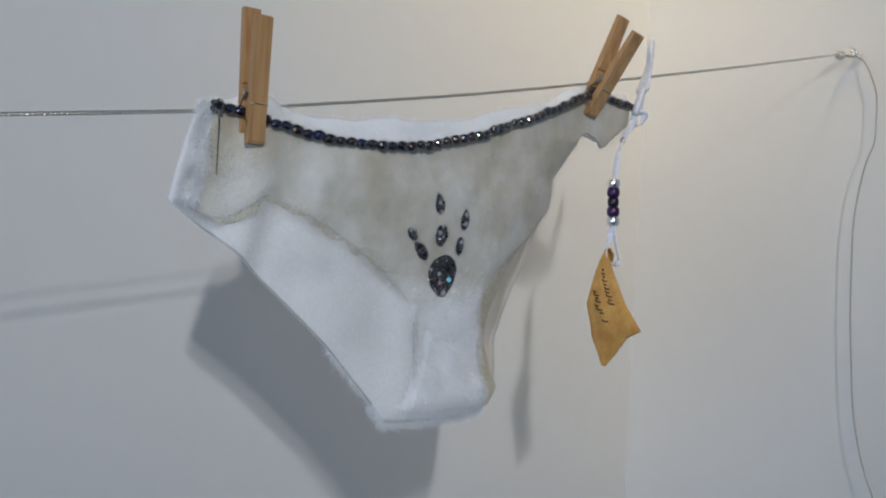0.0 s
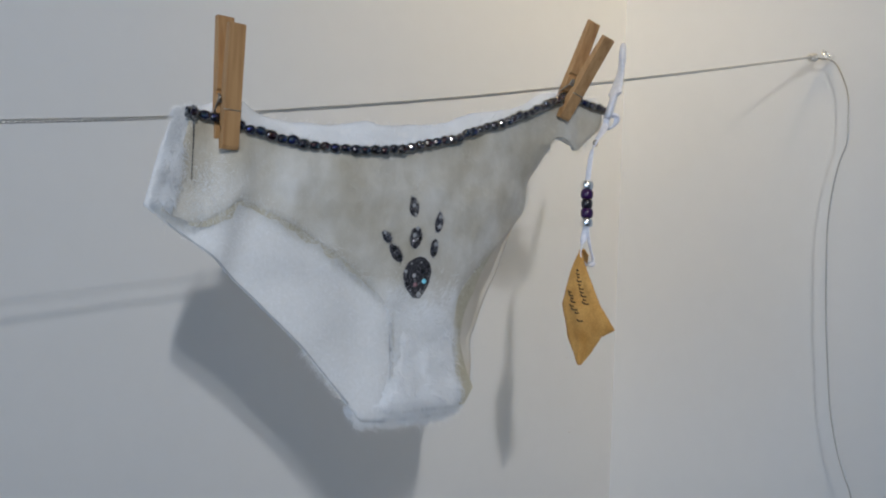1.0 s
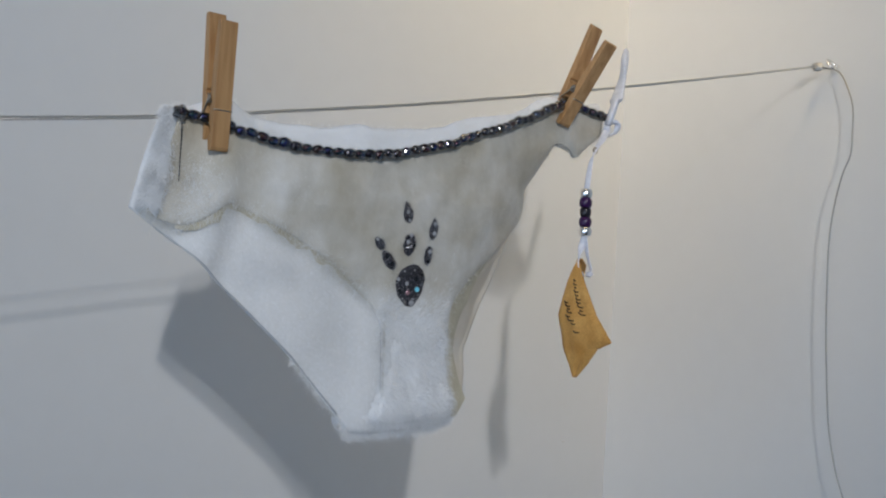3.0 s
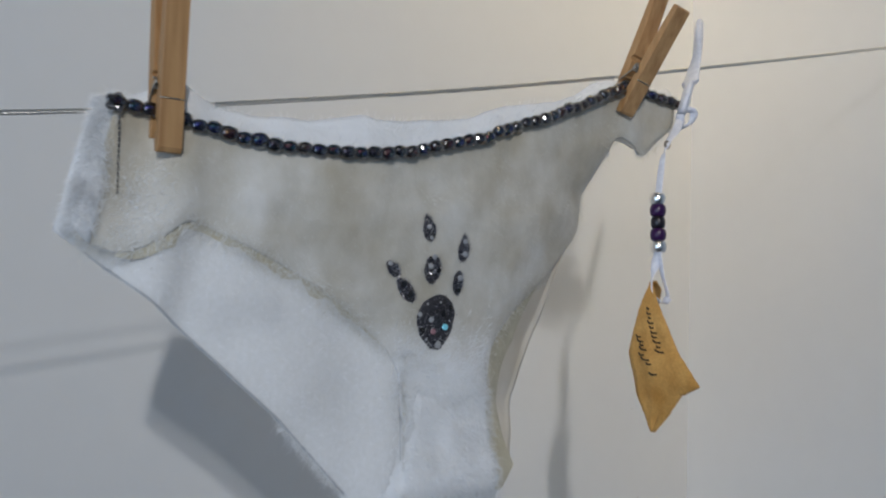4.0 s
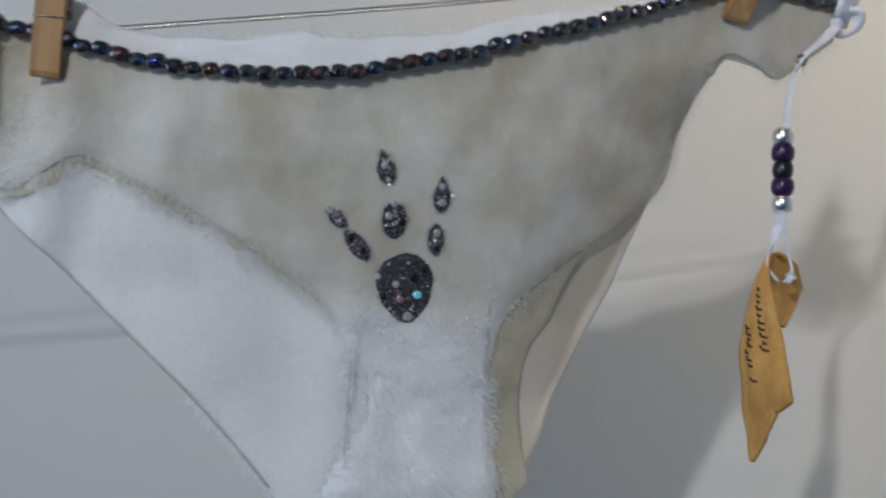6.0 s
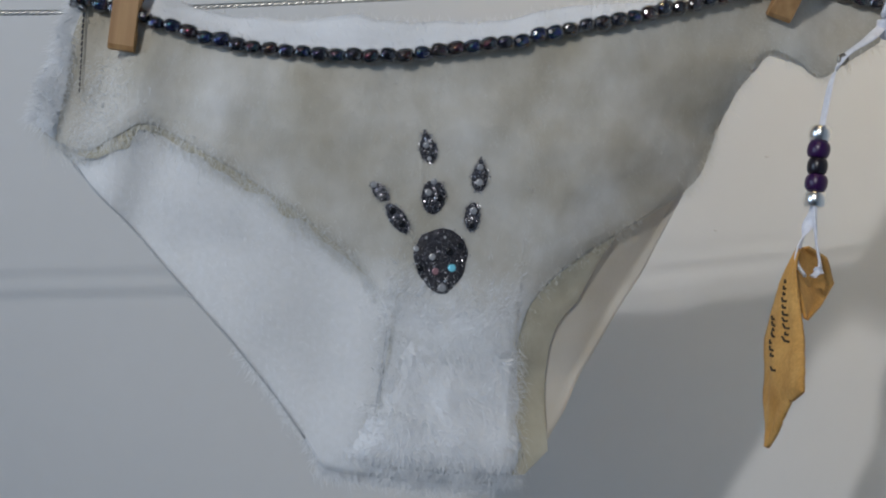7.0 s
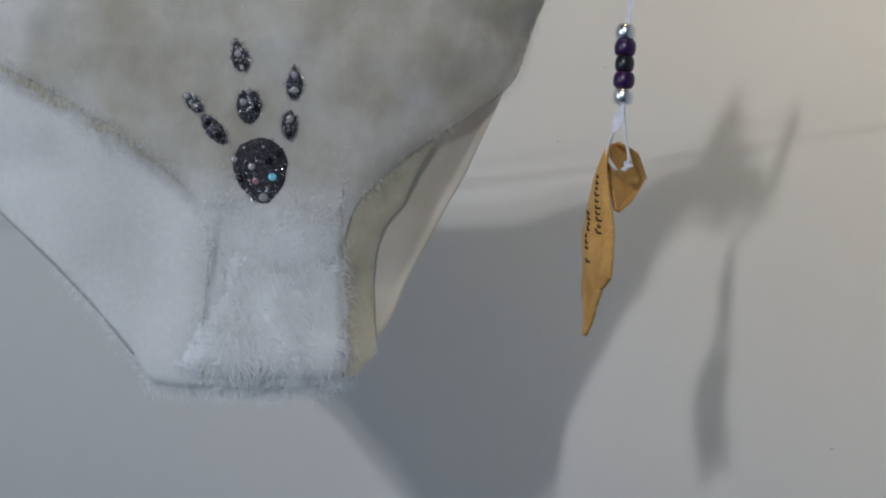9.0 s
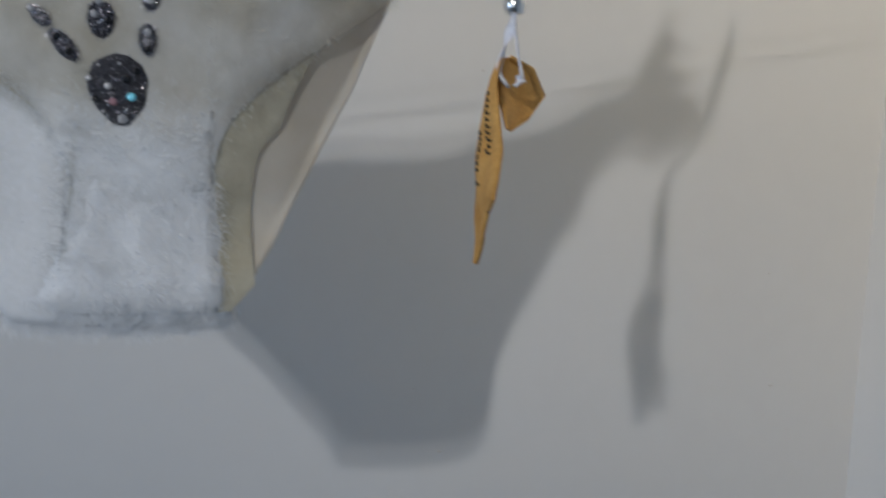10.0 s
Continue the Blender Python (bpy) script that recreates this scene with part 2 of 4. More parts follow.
def solid(name, bm, mat, label, category="", kind="structure", smooth=False):
    ob = new(name, link_mesh(name, bm, mat, smooth))
    return tagged(ob, label, category, "", kind)


def thick(ob, metres, offset=-1.0):
    mod = ob.modifiers.new("thickness", "SOLIDIFY")
    mod.thickness, mod.offset = metres, offset
    return ob


def box(bm, u0, u1, n0, n1, z0, z1):
    vs = [bm.verts.new(at(u, n, z)) for z in (z0, z1) for u, n in ((u0, n0), (u1, n0), (u1, n1), (u0, n1))]
    for q in ((0, 1, 2, 3), (4, 5, 6, 7), (0, 1, 5, 4), (1, 2, 6, 5), (2, 3, 7, 6), (3, 0, 4, 7)):
        bm.faces.new([vs[i] for i in q])


def spline(points, count):
    """Evenly numbered points of a smooth curve through the given ones."""
    p = [Vector(q) for q in points]
    p = [2 * p[0] - p[1]] + p + [2 * p[-1] - p[-2]]
    out = []
    for i in range(count):
        s = i / (count - 1) * (len(p) - 3)
        k = min(int(s), len(p) - 4)
        f = s - k
        a, b_, c, d = p[k:k + 4]
        out.append(0.5 * (2 * b_ + (c - a) * f + (2 * a - 5 * b_ + 4 * c - d) * f * f + (3 * b_ - a - 3 * c + d) * f ** 3))
    return out


def even(points, count):
    """Points at even lengths along a fine polyline."""
    run = [0.0]
    for a, b_ in zip(points, points[1:]):
        run.append(run[-1] + (b_ - a).length)
    out, k = [], 0
    for i in range(count):
        want = run[-1] * i / (count - 1)
        while k < len(run) - 2 and run[k + 1] < want:
            k += 1
        f = (want - run[k]) / max(1e-9, run[k + 1] - run[k])
        out.append(points[k].lerp(points[k + 1], f))
    return out


def tube(bm, points, radius, sides=8, taper=None, flat=1.0):
    """A round rod along points; flat squeezes it sideways into a ribbon."""
    rings, ref = [], Vector((0.31, 0.2, 0.93)).normalized()
    for i, p in enumerate(points):
        d = (points[min(i + 1, len(points) - 1)] - points[max(i - 1, 0)]).normalized()
        side = d.cross(ref)
        if side.length < 0.05:
            side = d.cross(Vector((1, 0, 0)))
        side.normalize()
        up = side.cross(d).normalized()
        r = radius * (taper(i / (len(points) - 1)) if taper else 1)
        rings.append([bm.verts.new(p + side * (math.cos(a) * r) + up * (math.sin(a) * r * flat)) for a in (2 * math.pi * k / sides for k in range(sides))])
    for a, c in zip(rings, rings[1:]):
        for k in range(sides):
            bm.faces.new((a[k], a[(k + 1) % sides], c[(k + 1) % sides], c[k]))
    bm.faces.new(rings[0])
    bm.faces.new(rings[-1])


def sheet(bm, rows):
    """A grid of faces through rows of places."""
    vs = [[bm.verts.new(p) for p in row] for row in rows]
    for a, c in zip(vs, vs[1:]):
        for k in range(len(a) - 1):
            bm.faces.new((a[k], a[k + 1], c[k + 1], c[k]))
    return vs


def barrel(radius, height, hole, name, mat, sides=16, bulge=0.75, smooth=True):
    """A bead on its z axis, with rounded shoulders and a hole through it."""
    bm = bmesh.new()
    prof = []
    for k in range(9):
        a = -math.pi / 2 + math.pi * k / 8
        prof.append((radius * (1 - bulge * 0.35) + radius * bulge * 0.35 * math.cos(a), height / 2 * math.sin(a)))
    prof = [(hole, -height / 2 * 0.97)] + prof + [(hole, height / 2 * 0.97)]
    rings = [[bm.verts.new((r * math.cos(t), r * math.sin(t), z)) for t in (2 * math.pi * i / sides for i in range(sides))] for r, z in prof]
    for a, c in zip(rings, rings[1:] + rings[:1]):
        for i in range(sides):
            bm.faces.new((a[i], a[(i + 1) % sides], c[(i + 1) % sides], c[i]))
    return link_mesh(name, bm, mat, smooth)


# ---- room: the wall behind, the side wall, and plain walls that close it ----
WEST, SOUTH, TOP = -4.2, 6.4, 4.5
bm = bmesh.new()
box(bm, WEST - 0.12, CORNER + 0.12, -0.12, 0, 0, TOP)
solid("wall_north", bm, WALL, "white painted plaster wall behind the hung briefs", "wall")
bm = bmesh.new()
box(bm, CORNER, CORNER + 0.12, 0, SOUTH, 0, TOP)
solid("wall_east", bm, WALL, "white painted side wall holding the screw eye", "wall")
bm = bmesh.new()
box(bm, WEST - 0.12, WEST, 0, SOUTH, 0, 0.5)
box(bm, WEST - 0.12, WEST, 0, SOUTH, 2.5, TOP)
box(bm, WEST - 0.12, WEST, 0, 0.55, 0.5, 2.5)
box(bm, WEST - 0.12, WEST, 3.25, SOUTH, 0.5, 2.5)
solid("wall_west", bm, PLAIN, "plain grey wall with a wide window opening", "wall")
bm = bmesh.new()
box(bm, WEST - 0.12, CORNER + 0.12, SOUTH, SOUTH + 0.12, 0, TOP)
solid("wall_south", bm, PLAIN, "plain grey painted wall closing the room", "wall")
bm = bmesh.new()
box(bm, WEST - 0.12, CORNER + 0.12, -0.12, SOUTH + 0.12, -0.1, 0)
solid("floor", bm, FLOOR, "grey smooth gallery floor", "floor")
bm = bmesh.new()
box(bm, WEST - 0.12, CORNER + 0.12, -0.12, SOUTH + 0.12, TOP, TOP + 0.1)
solid("ceiling", bm, PLAIN, "plain grey painted ceiling", "ceiling")


def paint_chip(u, z, size, n=0.0):
    bm = bmesh.new()
    ring = []
    for k in range(9):
        a = 2 * math.pi * k / 9
        r = size * random.uniform(0.5, 1.0)
        ring.append((u + r * 1.5 * math.cos(a), z + r * 0.6 * math.sin(a)))
    low = [bm.verts.new(at(x, n - 0.001, y)) for x, y in ring]
    high = [bm.verts.new(at(u + (x - u) * 0.6, n + 0.0012, z + (y - z) * 0.6)) for x, y in ring]
    for k in range(9):
        bm.faces.new((low[k], low[(k + 1) % 9], high[(k + 1) % 9], high[k]))
    bm.faces.new(high)
    solid("paint_chip", bm, CHIP, "small chipped fleck on the white painted wall", "paint chip")


paint_chip(-0.0048, 1.5420, 0.00132)
paint_chip(-0.0396, 1.3237, 0.0009)
paint_chip(0.2277, 1.3297, 0.0018)
paint_chip(0.2183, 1.4125, 0.0009)
paint_chip(-0.0190, 1.2795, 0.0021)
paint_chip(0.0251, 1.5968, 0.0015)

# ---- the wire, its screw eye and its hanging tail ----
WIRE_N = 0.2515
wire = thing("hanging_wire", at(0.283, WIRE_N, 1.7235), "thin twisted silver wire strung across the niche", "wire")
line = even(spline([at(u, WIRE_N, z) for u, z in ((-4.2, 1.18), (-3.0, 1.285), (-1.8, 1.40), (-0.9, 1.5115), (-0.65, 1.5460), (-0.4716, 1.5712), (-0.3714, 1.5857), (-0.3139, 1.5960), (-0.1921, 1.6188), (-0.08, 1.6420), (0.0046, 1.6608), (0.1195, 1.6865), (0.2805, 1.7235))], 300), 3200)
for phase in (0, 2 * math.pi / 3, 4 * math.pi / 3):
    bm = bmesh.new()
    pts = []
    for i, p in enumerate(line):
        a = i * 1.05 + phase
        pts.append(p + OUT * (0.00062 * math.cos(a)) + Vector((0, 0, 0.00062 * math.sin(a))))
    tube(bm, pts, 0.00066, 5)
    part("strand", bm, SILVER, wire)
# wraps at the eye
bm = bmesh.new()
pts = []
for i in range(90):
    f = i / 89
    a = f * 2 * math.pi * 4.5
    c = at(0.272 + 0.012 * f, WIRE_N, 1.7215 + 0.002 * f)
    pts.append(c + OUT * (0.0022 * math.cos(a)) + Vector((0, 0, 0.0034 * math.sin(a))))
tube(bm, pts, 0.0007, 6)
part("wrap", bm, SILVER, wire, "wire wound round itself at the screw eye")
bm = bmesh.new()
tail = spline([at(u, n, z) for u, n, z in ((0.283, 0.254, 1.7225), (0.284, 0.2711, 1.7161), (0.281, 0.2836, 1.6951), (0.279, 0.2890, 1.6788), (0.278, 0.2901, 1.6552), (0.277, 0.2898, 1.6369), (0.276, 0.2834, 1.6187), (0.276, 0.2771, 1.5900), (0.276, 0.2738, 1.5583), (0.276, 0.2740, 1.5161), (0.276, 0.2753, 1.4739), (0.276, 0.2783, 1.4321), (0.276, 0.2823, 1.3906), (0.276, 0.2898, 1.3552), (0.276, 0.2982, 1.3309), (0.277, 0.3050, 1.3117), (0.279, 0.311, 1.27), (0.281, 0.309, 1.23))], 110)
tube(bm, tail, 0.00075, 7)
part("tail", bm, DARKWIRE, wire, "loose wire end hanging down the wall")

eye = thing("screw_eye", at(CORNER, 0.262, 1.7245), "small bright steel screw eye in the side wall", "screw eye")
bm = bmesh.new()
tube(bm, [at(CORNER - 0.007 + 0.0085 * f, 0.262, 1.7245) for f in (0, 0.25, 0.5, 0.75, 1)], 0.0016, 10)
part("shank", bm, CHROME, eye)
bm = bmesh.new()
ring = [at(CORNER - 0.0125 + 0.0058 * math.cos(a), 0.262 - 0.004 * math.sin(a), 1.7245 + 0.0052 * math.sin(a)) for a in (2 * math.pi * k / 26 for k in range(26))]
tube(bm, ring, 0.0012, 8)
part("ring", bm, CHROME, eye)

# ---- the briefs ----
WAIST = even(spline([Vector((u, z, 0)) for u, z in ((-0.3645, 1.5885), (-0.350, 1.5872), (-0.3381, 1.5835), (-0.3045, 1.5776), (-0.2632, 1.5772), (-0.2207, 1.5834), (-0.1765, 1.5975), (-0.129, 1.6145), (-0.099, 1.6265), (-0.0753, 1.6365), (-0.055, 1.6352), (-0.0314, 1.6315))], 300), 120)


def belly(u, z):
    """How far the front stands out from the wall: a soft swell over the middle, ends drawn to the pegs."""
    f = max(0.0, min(1.0, (u + 0.378) / 0.32))
    n = 0.2570 + 0.0150 * math.sin(math.pi * f) ** 0.8 + 0.004 * f
    # the open side curls back towards its outer edge
    outer = -0.164 + 0.4326 * (z - 1.416)
    curl = max(0.0, min(1.0, (u - outer + 0.050) / 0.050)) ** 1.5
    n -= 0.018 * curl * max(0.0, min(1.0, (1.598 - z) / 0.025)) * max(0.0, min(1.0, (z - 1.43) / 0.03))
    n += 0.2 * max(-0.03, min(0.03, z - 1.525)) * math.sin(math.pi * f)
    n += 0.0035 * math.exp(-((u + 0.205) / 0.05) ** 2 - ((z - 1.43) / 0.04) ** 2)
    # creases that run down from the pegs, and a soft unevenness
    n += 0.0028 * math.sin((u + 0.34 + 0.25 * (1.59 - z)) * 150) * math.exp(-((u + 0.345) / 0.025) ** 2)
    n += 0.0022 * math.sin((u + 0.08) * 120 + (z - 1.6) * 40) * math.exp(-((u + 0.075) / 0.03) ** 2)
    n += 0.0030 * (noise.noise(Vector((u * 22, z * 22, 3.1)))) + 0.0012 * noise.noise(Vector((u * 60, z * 60, 7.7)))
    return n


LEG_LEFT = [(-0.3765, 1.5340), (-0.3665, 1.5300), (-0.3557, 1.5290), (-0.3440, 1.5360), (-0.3330, 1.5425), (-0.3109, 1.5345), (-0.2746, 1.5172), (-0.2420, 1.4955), (-0.2275, 1.4755), (-0.2268, 1.4550), (-0.2290, 1.4155)]
LEG_RIGHT = [(-0.1700, 1.4175), (-0.1735, 1.4450), (-0.1737, 1.4735), (-0.1670, 1.4930), (-0.1500, 1.5110), (-0.1290, 1.5270), (-0.1085, 1.5430), (-0.1000, 1.5560), (-0.0903, 1.5930), (-0.0830, 1.6055), (-0.0700, 1.6035), (-0.0565, 1.5985), (-0.0440, 1.6080), (-0.0330, 1.6170)]
left_edge = even(spline([Vector((u, z, 0)) for u, z in LEG_LEFT], 160), 60)
bottom_edge = [Vector((-0.2290 + 0.060 * k / 21, 1.4155 + 0.0020 * (k / 21) ** 1.5, 0)) for k in range(1, 21)]
right_edge = even(spline([Vector((u, z, 0)) for u, z in LEG_RIGHT], 160), 64)
LOWER = left_edge + bottom_edge + right_edge
# where along the waist each line of the cloth starts
run = [float(np.interp(i / (len(LOWER) - 1), (0, 0.29, 0.34, 0.413, 0.556, 0.65, 0.72, 1), (0, 0.375, 0.422, 0.440, 0.532, 0.562, 0.63, 1))) for i in range(len(LOWER))]
UPPER = [WAIST[0].lerp(WAIST[1], 0) if s <= 0 else WAIST[min(119, int(s * 119))].lerp(WAIST[min(119, int(s * 119) + 1)], s * 119 - int(s * 119)) for s in run]

RIM = np.array([(p.x, p.y) for p in spline(left_edge, 420) + spline(right_edge, 440)])
BRIEFS = thing("briefs", at(-0.2, 0.262, 1.405), "white furry fleece briefs with beaded waistband pegged on a wire", "briefs")
bm = bmesh.new()
rows = []
for j in range(61):
    v = j / 60
    row = []
    for a, c in zip(UPPER, LOWER):
        p = a.lerp(c, v)
        n = belly(p.x, p.y)
        rim = float(np.min(np.hypot(RIM[:, 0] - p.x, RIM[:, 1] - p.y)))
        if rim < 0.006:
            soft = 0.0012 if p.y > 1.485 else 0.0006
            n -= soft * (1 - rim / 0.006) ** 2
        row.append(at(p.x, n, p.y))
    rows.append(row)
sheet(bm, rows)
front = part("front_panel", bm, FLEECE, BRIEFS, "cream mottled fleece front")
thick(front, 0.0022, 0)


def hem(edge, sign, depth, back, start=0.0008, fray=0.0, ease=9, hip=0.0):
    """The raw leg edge, turned in towards the lining; hip widens it to stand for shade."""
    out = []
    for k in range(6):
        f = k / 5
        row = []
        for i, p in enumerate(edge):
            d = (edge[min(i + 1, len(edge) - 1)] - edge[max(i - 1, 0)]).normalized()
            side = Vector((d.y, -d.x, 0)) * sign
            ends = min(1.0, 0.35 + ease * i / len(edge), 4 * (len(edge) - 1 - i) / len(edge))
            ends *= 1 + fray * noise.noise(Vector((p.x * 130, p.y * 130, 6)))
            wide = depth + hip * math.exp(-((p.x + 0.354) / 0.012) ** 2)
            q = p + side * (wide * ends * math.sin(f * math.pi / 2))
            row.append(at(q.x, belly(q.x, q.y) - start - back * ends * f, q.y))
        out.append(row)
    bm = bmesh.new()
    sheet(bm, out)
    return bm


# raw edge on the left; its wider beige part at the hip is painted shade
part("leg_hem", hem(left_edge[4:42], 1, 0.0034, 0.0004, 0.0006, 0.9, ease=5, hip=0.0040), HEM, BRIEFS, "raw cream inner edge of a leg opening")
part("leg_hem", hem(right_edge[:28], 1, 0.0160, 0.0016, 0.0003), HEM, BRIEFS, "raw cream inner edge of a leg opening")

# back of the garment: felt lining seen through the leg openings and above the front waist
BACK_TOP = even(spline([Vector((u, z, 0)) for u, z in ((-0.372, 1.589), (-0.352, 1.5940), (-0.339, 1.6005), (-0.326, 1.5930), (-0.3068, 1.5895), (-0.2853, 1.5900), (-0.2635, 1.5930), (-0.2540, 1.5960), (-0.2451, 1.5940), (-0.2180, 1.5968), (-0.1950, 1.6010), (-0.1735, 1.6092), (-0.1472, 1.6148), (-0.1208, 1.6215), (-0.099, 1.6335), (-0.0779, 1.6380), (-0.050, 1.638), (-0.030, 1.641))], 200), 110)
BACK_LOW = even([Vector((u, z, 0)) for u, z in ((-0.3825, 1.5365), (-0.3737, 1.5300), (-0.3411, 1.5040), (-0.3115, 1.4775), (-0.2893, 1.4580), (-0.2700, 1.4385), (-0.2560, 1.4230), (-0.2500, 1.4158), (-0.2468, 1.4118), (-0.2410, 1.4110), (-0.2277, 1.4108), (-0.1974, 1.4110), (-0.1766, 1.4120), (-0.1640, 1.4185), (-0.1483, 1.4440), (-0.1354, 1.4724), (-0.1190, 1.5081), (-0.1052, 1.5465), (-0.0925, 1.5863), (-0.0815, 1.6050), (-0.060, 1.602), (-0.040, 1.612))], 110)


def back_n(u, z):
    """The back hangs close behind the front, and meets it at the bottom."""
    f = max(0.0, min(1.0, (u + 0.38) / 0.33))
    gap = 0.0045 + 0.0015 * math.sin(math.pi * f) * max(0.0, min(1.0, (z - 1.42) / 0.12)) + 0.004 * max(0.0, 1 - f * 5)
    low = max(0.0, min(1.0, (1.50 - z) / 0.06))
    low *= max(0.0, min(1.0, (-0.185 - u) / 0.03))
    gap = gap * (1 - low) + 0.0026 * low
    gap += 0.0005 * max(0.0, min(1.0, (u + 0.190) / 0.02)) * max(0.0, min(1.0, (1.53 - z) / 0.04))
    gap += (0.0046 - gap) * max(0.0, min(1.0, (u + 0.180) / 0.02)) * max(0.0, min(1.0, (1.60 - z) / 0.02))
    left = max(0.0, min(1.0, (-0.19 - u) / 0.03)) * max(0.0, min(1.0, (1.56 - z) / 0.02)) * max(0.0, min(1.0, (u + 0.365) / 0.02))
    gap += (0.0024 - gap) * left
    # the lining is sewn up to the edge of the lower front
    seam = max(0.0, 1 - abs(u + 0.2335) / 0.010) * max(0.0, min(1.0, (1.487 - z) / 0.01))
    gap += (0.0009 - gap) * seam
    return belly(u, z) - gap + 0.0006 * noise.noise(Vector((u * 18, z * 18, 11)))


bm = bmesh.new()
rows = []
for j in range(49):
    v = j / 48
    row = []
    for i, (a, c) in enumerate(zip(BACK_TOP, BACK_LOW)):
        p = a.lerp(c, v)
        row.append(at(p.x, back_n(p.x, p.y), p.y - 0.006 * (1 - v) ** 6))
    rows.append(row)
sheet(bm, rows)
back = part("back_panel", bm, LINING, BRIEFS, "smooth white felt inside of the back")
thick(back, 0.0024, 0)

# white plush facing that stands up behind the beads, leaning back
def facing(i, v):
    w, t = WAIST[i], FACE_TOP[i]
    p = Vector((w.x + (t.x - w.x) * v, w.y - 0.002 + (t.y - w.y + 0.002) * v, 0))
    n = belly(p.x, w.y) + 0.0006 - 0.0075 * v ** 1.3 + 0.0012 * noise.noise(Vector((p.x * 55, v * 2, 2)))
    return at(p.x, n, p.y + 0.0014 * v * noise.noise(Vector((p.x * 70, 1, 2))))


FACE_TOP = even(BACK_TOP, 120)
bm = bmesh.new()
sheet(bm, [[facing(i, v / 10) for i in range(120)] for v in range(11)])
thick(part("waist_facing", bm, PILE, BRIEFS, "white plush facing behind the beaded waist"), 0.0022, 0)


def on_facing():
    return facing(random.randrange(120), 1 - random.random() ** 2 * 0.9), Vector((0, 0, 0.7)) + OUT * 0.4


# gusset: brushed plush over the lower front that rolls under and up to the back
def plush(f, v):
    """f across, v down the front (to 0.72) and then round the bottom to the back."""
    fall = min(1.0, v / 0.72)
    left = -0.2240 - 0.0225 * fall ** 2.2
    right = -0.1722 + 0.0077 * fall
    u = left + (right - left) * f
    top = 1.4890 - 0.006 * f + 0.004 * math.sin(f * 7 + 1.4)
    foot = 1.4215 + 0.0010 * f
    z = top + (foot - top) * fall
    rim = min(1.0, 5 * f, 9 * (1 - f), (3.4 * v) ** 1.3)
    n = belly(u, z) - 0.0022 + 0.0040 * rim
    n += 0.0012 * noise.noise(Vector((u * 60, z * 90, 4))) + 0.0008 * abs(noise.noise(Vector((u * 210 + z * 120, z * 150, 9))))
    if v > 0.72:
        a = math.pi * (v - 0.72) / 0.28
        n -= 0.0125 * (1 - math.cos(a))
        z -= 0.0085 * math.sin(a) + 0.004 * (1 - math.cos(a)) / 2
        z += 0.0010 * noise.noise(Vector((u * 90, v * 9, 1)))
        u += (0.004 * (1 - f) + 0.003 * f) * (1 - math.cos(a)) / 2
    return at(u, n, z)


bm = bmesh.new()
sheet(bm, [[plush(f / 80, v / 100) for f in range(81)] for v in range(101)])
gus = part("gusset", bm, PILE, BRIEFS, "brushed white plush lower front")
# side strip round the hip
bm = bmesh.new()
rows = []
for j in range(21):
    v = j / 20
    row = []
    for i in range(17):
        f = i / 16
        a = spline([Vector((-0.3615, belly(-0.3615, 1.588) + 0.0004, 1.5885)), Vector((-0.3665, belly(-0.3665, 1.56) + 0.0004, 1.560)), Vector((-0.3715, belly(-0.3715, 1.5325) + 0.0004, 1.5315))], 21)[j]
        c = spline([Vector((-0.3672, 0.2570, 1.5900)), Vector((-0.3735, 0.2575, 1.560)), Vector((-0.3795, 0.2585, 1.5405))], 21)[j]
        p = a.lerp(c, f)
        swell = 0.0022 * math.sin(math.pi * f)
        row.append(at(p.x - swell * 0.7, p.y + swell * 0.7 + 0.0012 * math.sin(math.pi * f) * noise.noise(Vector((f * 3, v * 5, 8))), p.z))
    rows.append(row)
sheet(bm, rows)
side = part("side_panel", bm, PILE, BRIEFS, "white plush strip round the hip")
thick(side, 0.0008, 0)
# dark stitching down the side seam
for k in range(14):
    f = k / 13
    z = 1.5835 - 0.030 * f
    u = -0.3638 + 0.0012 * f
    bm = bmesh.new()
    n = belly(u, z) + 0.0024
    tube(bm, [at(u, n, z), at(u - 0.0001, n + 0.0004, z - 0.0008), at(u, n, z - 0.0017)], 0.00045 * (1.15 - 0.5 * f), 5)
    part("stitch", bm, THREAD, BRIEFS)
# thin grey line where patch and lining meet
bm = bmesh.new()
tube(bm, [at(-0.2276 - 0.0014 * f, belly(-0.2276, 1.472 - 0.058 * f) + 0.0004, 1.472 - 0.058 * f) for f in (k / 24 for k in range(21))], 0.00018, 5)
part("grey_line", bm, GREYTHREAD, BRIEFS)
bm = bmesh.new()
tube(bm, [at(p.x, back_n(p.x, p.y) + 0.0014, p.y + 0.0004) for p in BACK_LOW[3:37]], 0.0006, 5, lambda f: 0.7 + 0.6 * noise.noise(Vector((f * 20, 0, 9))))
part("grey_line", bm, GREYTHREAD, BRIEFS, "grey thread along the back leg edge")

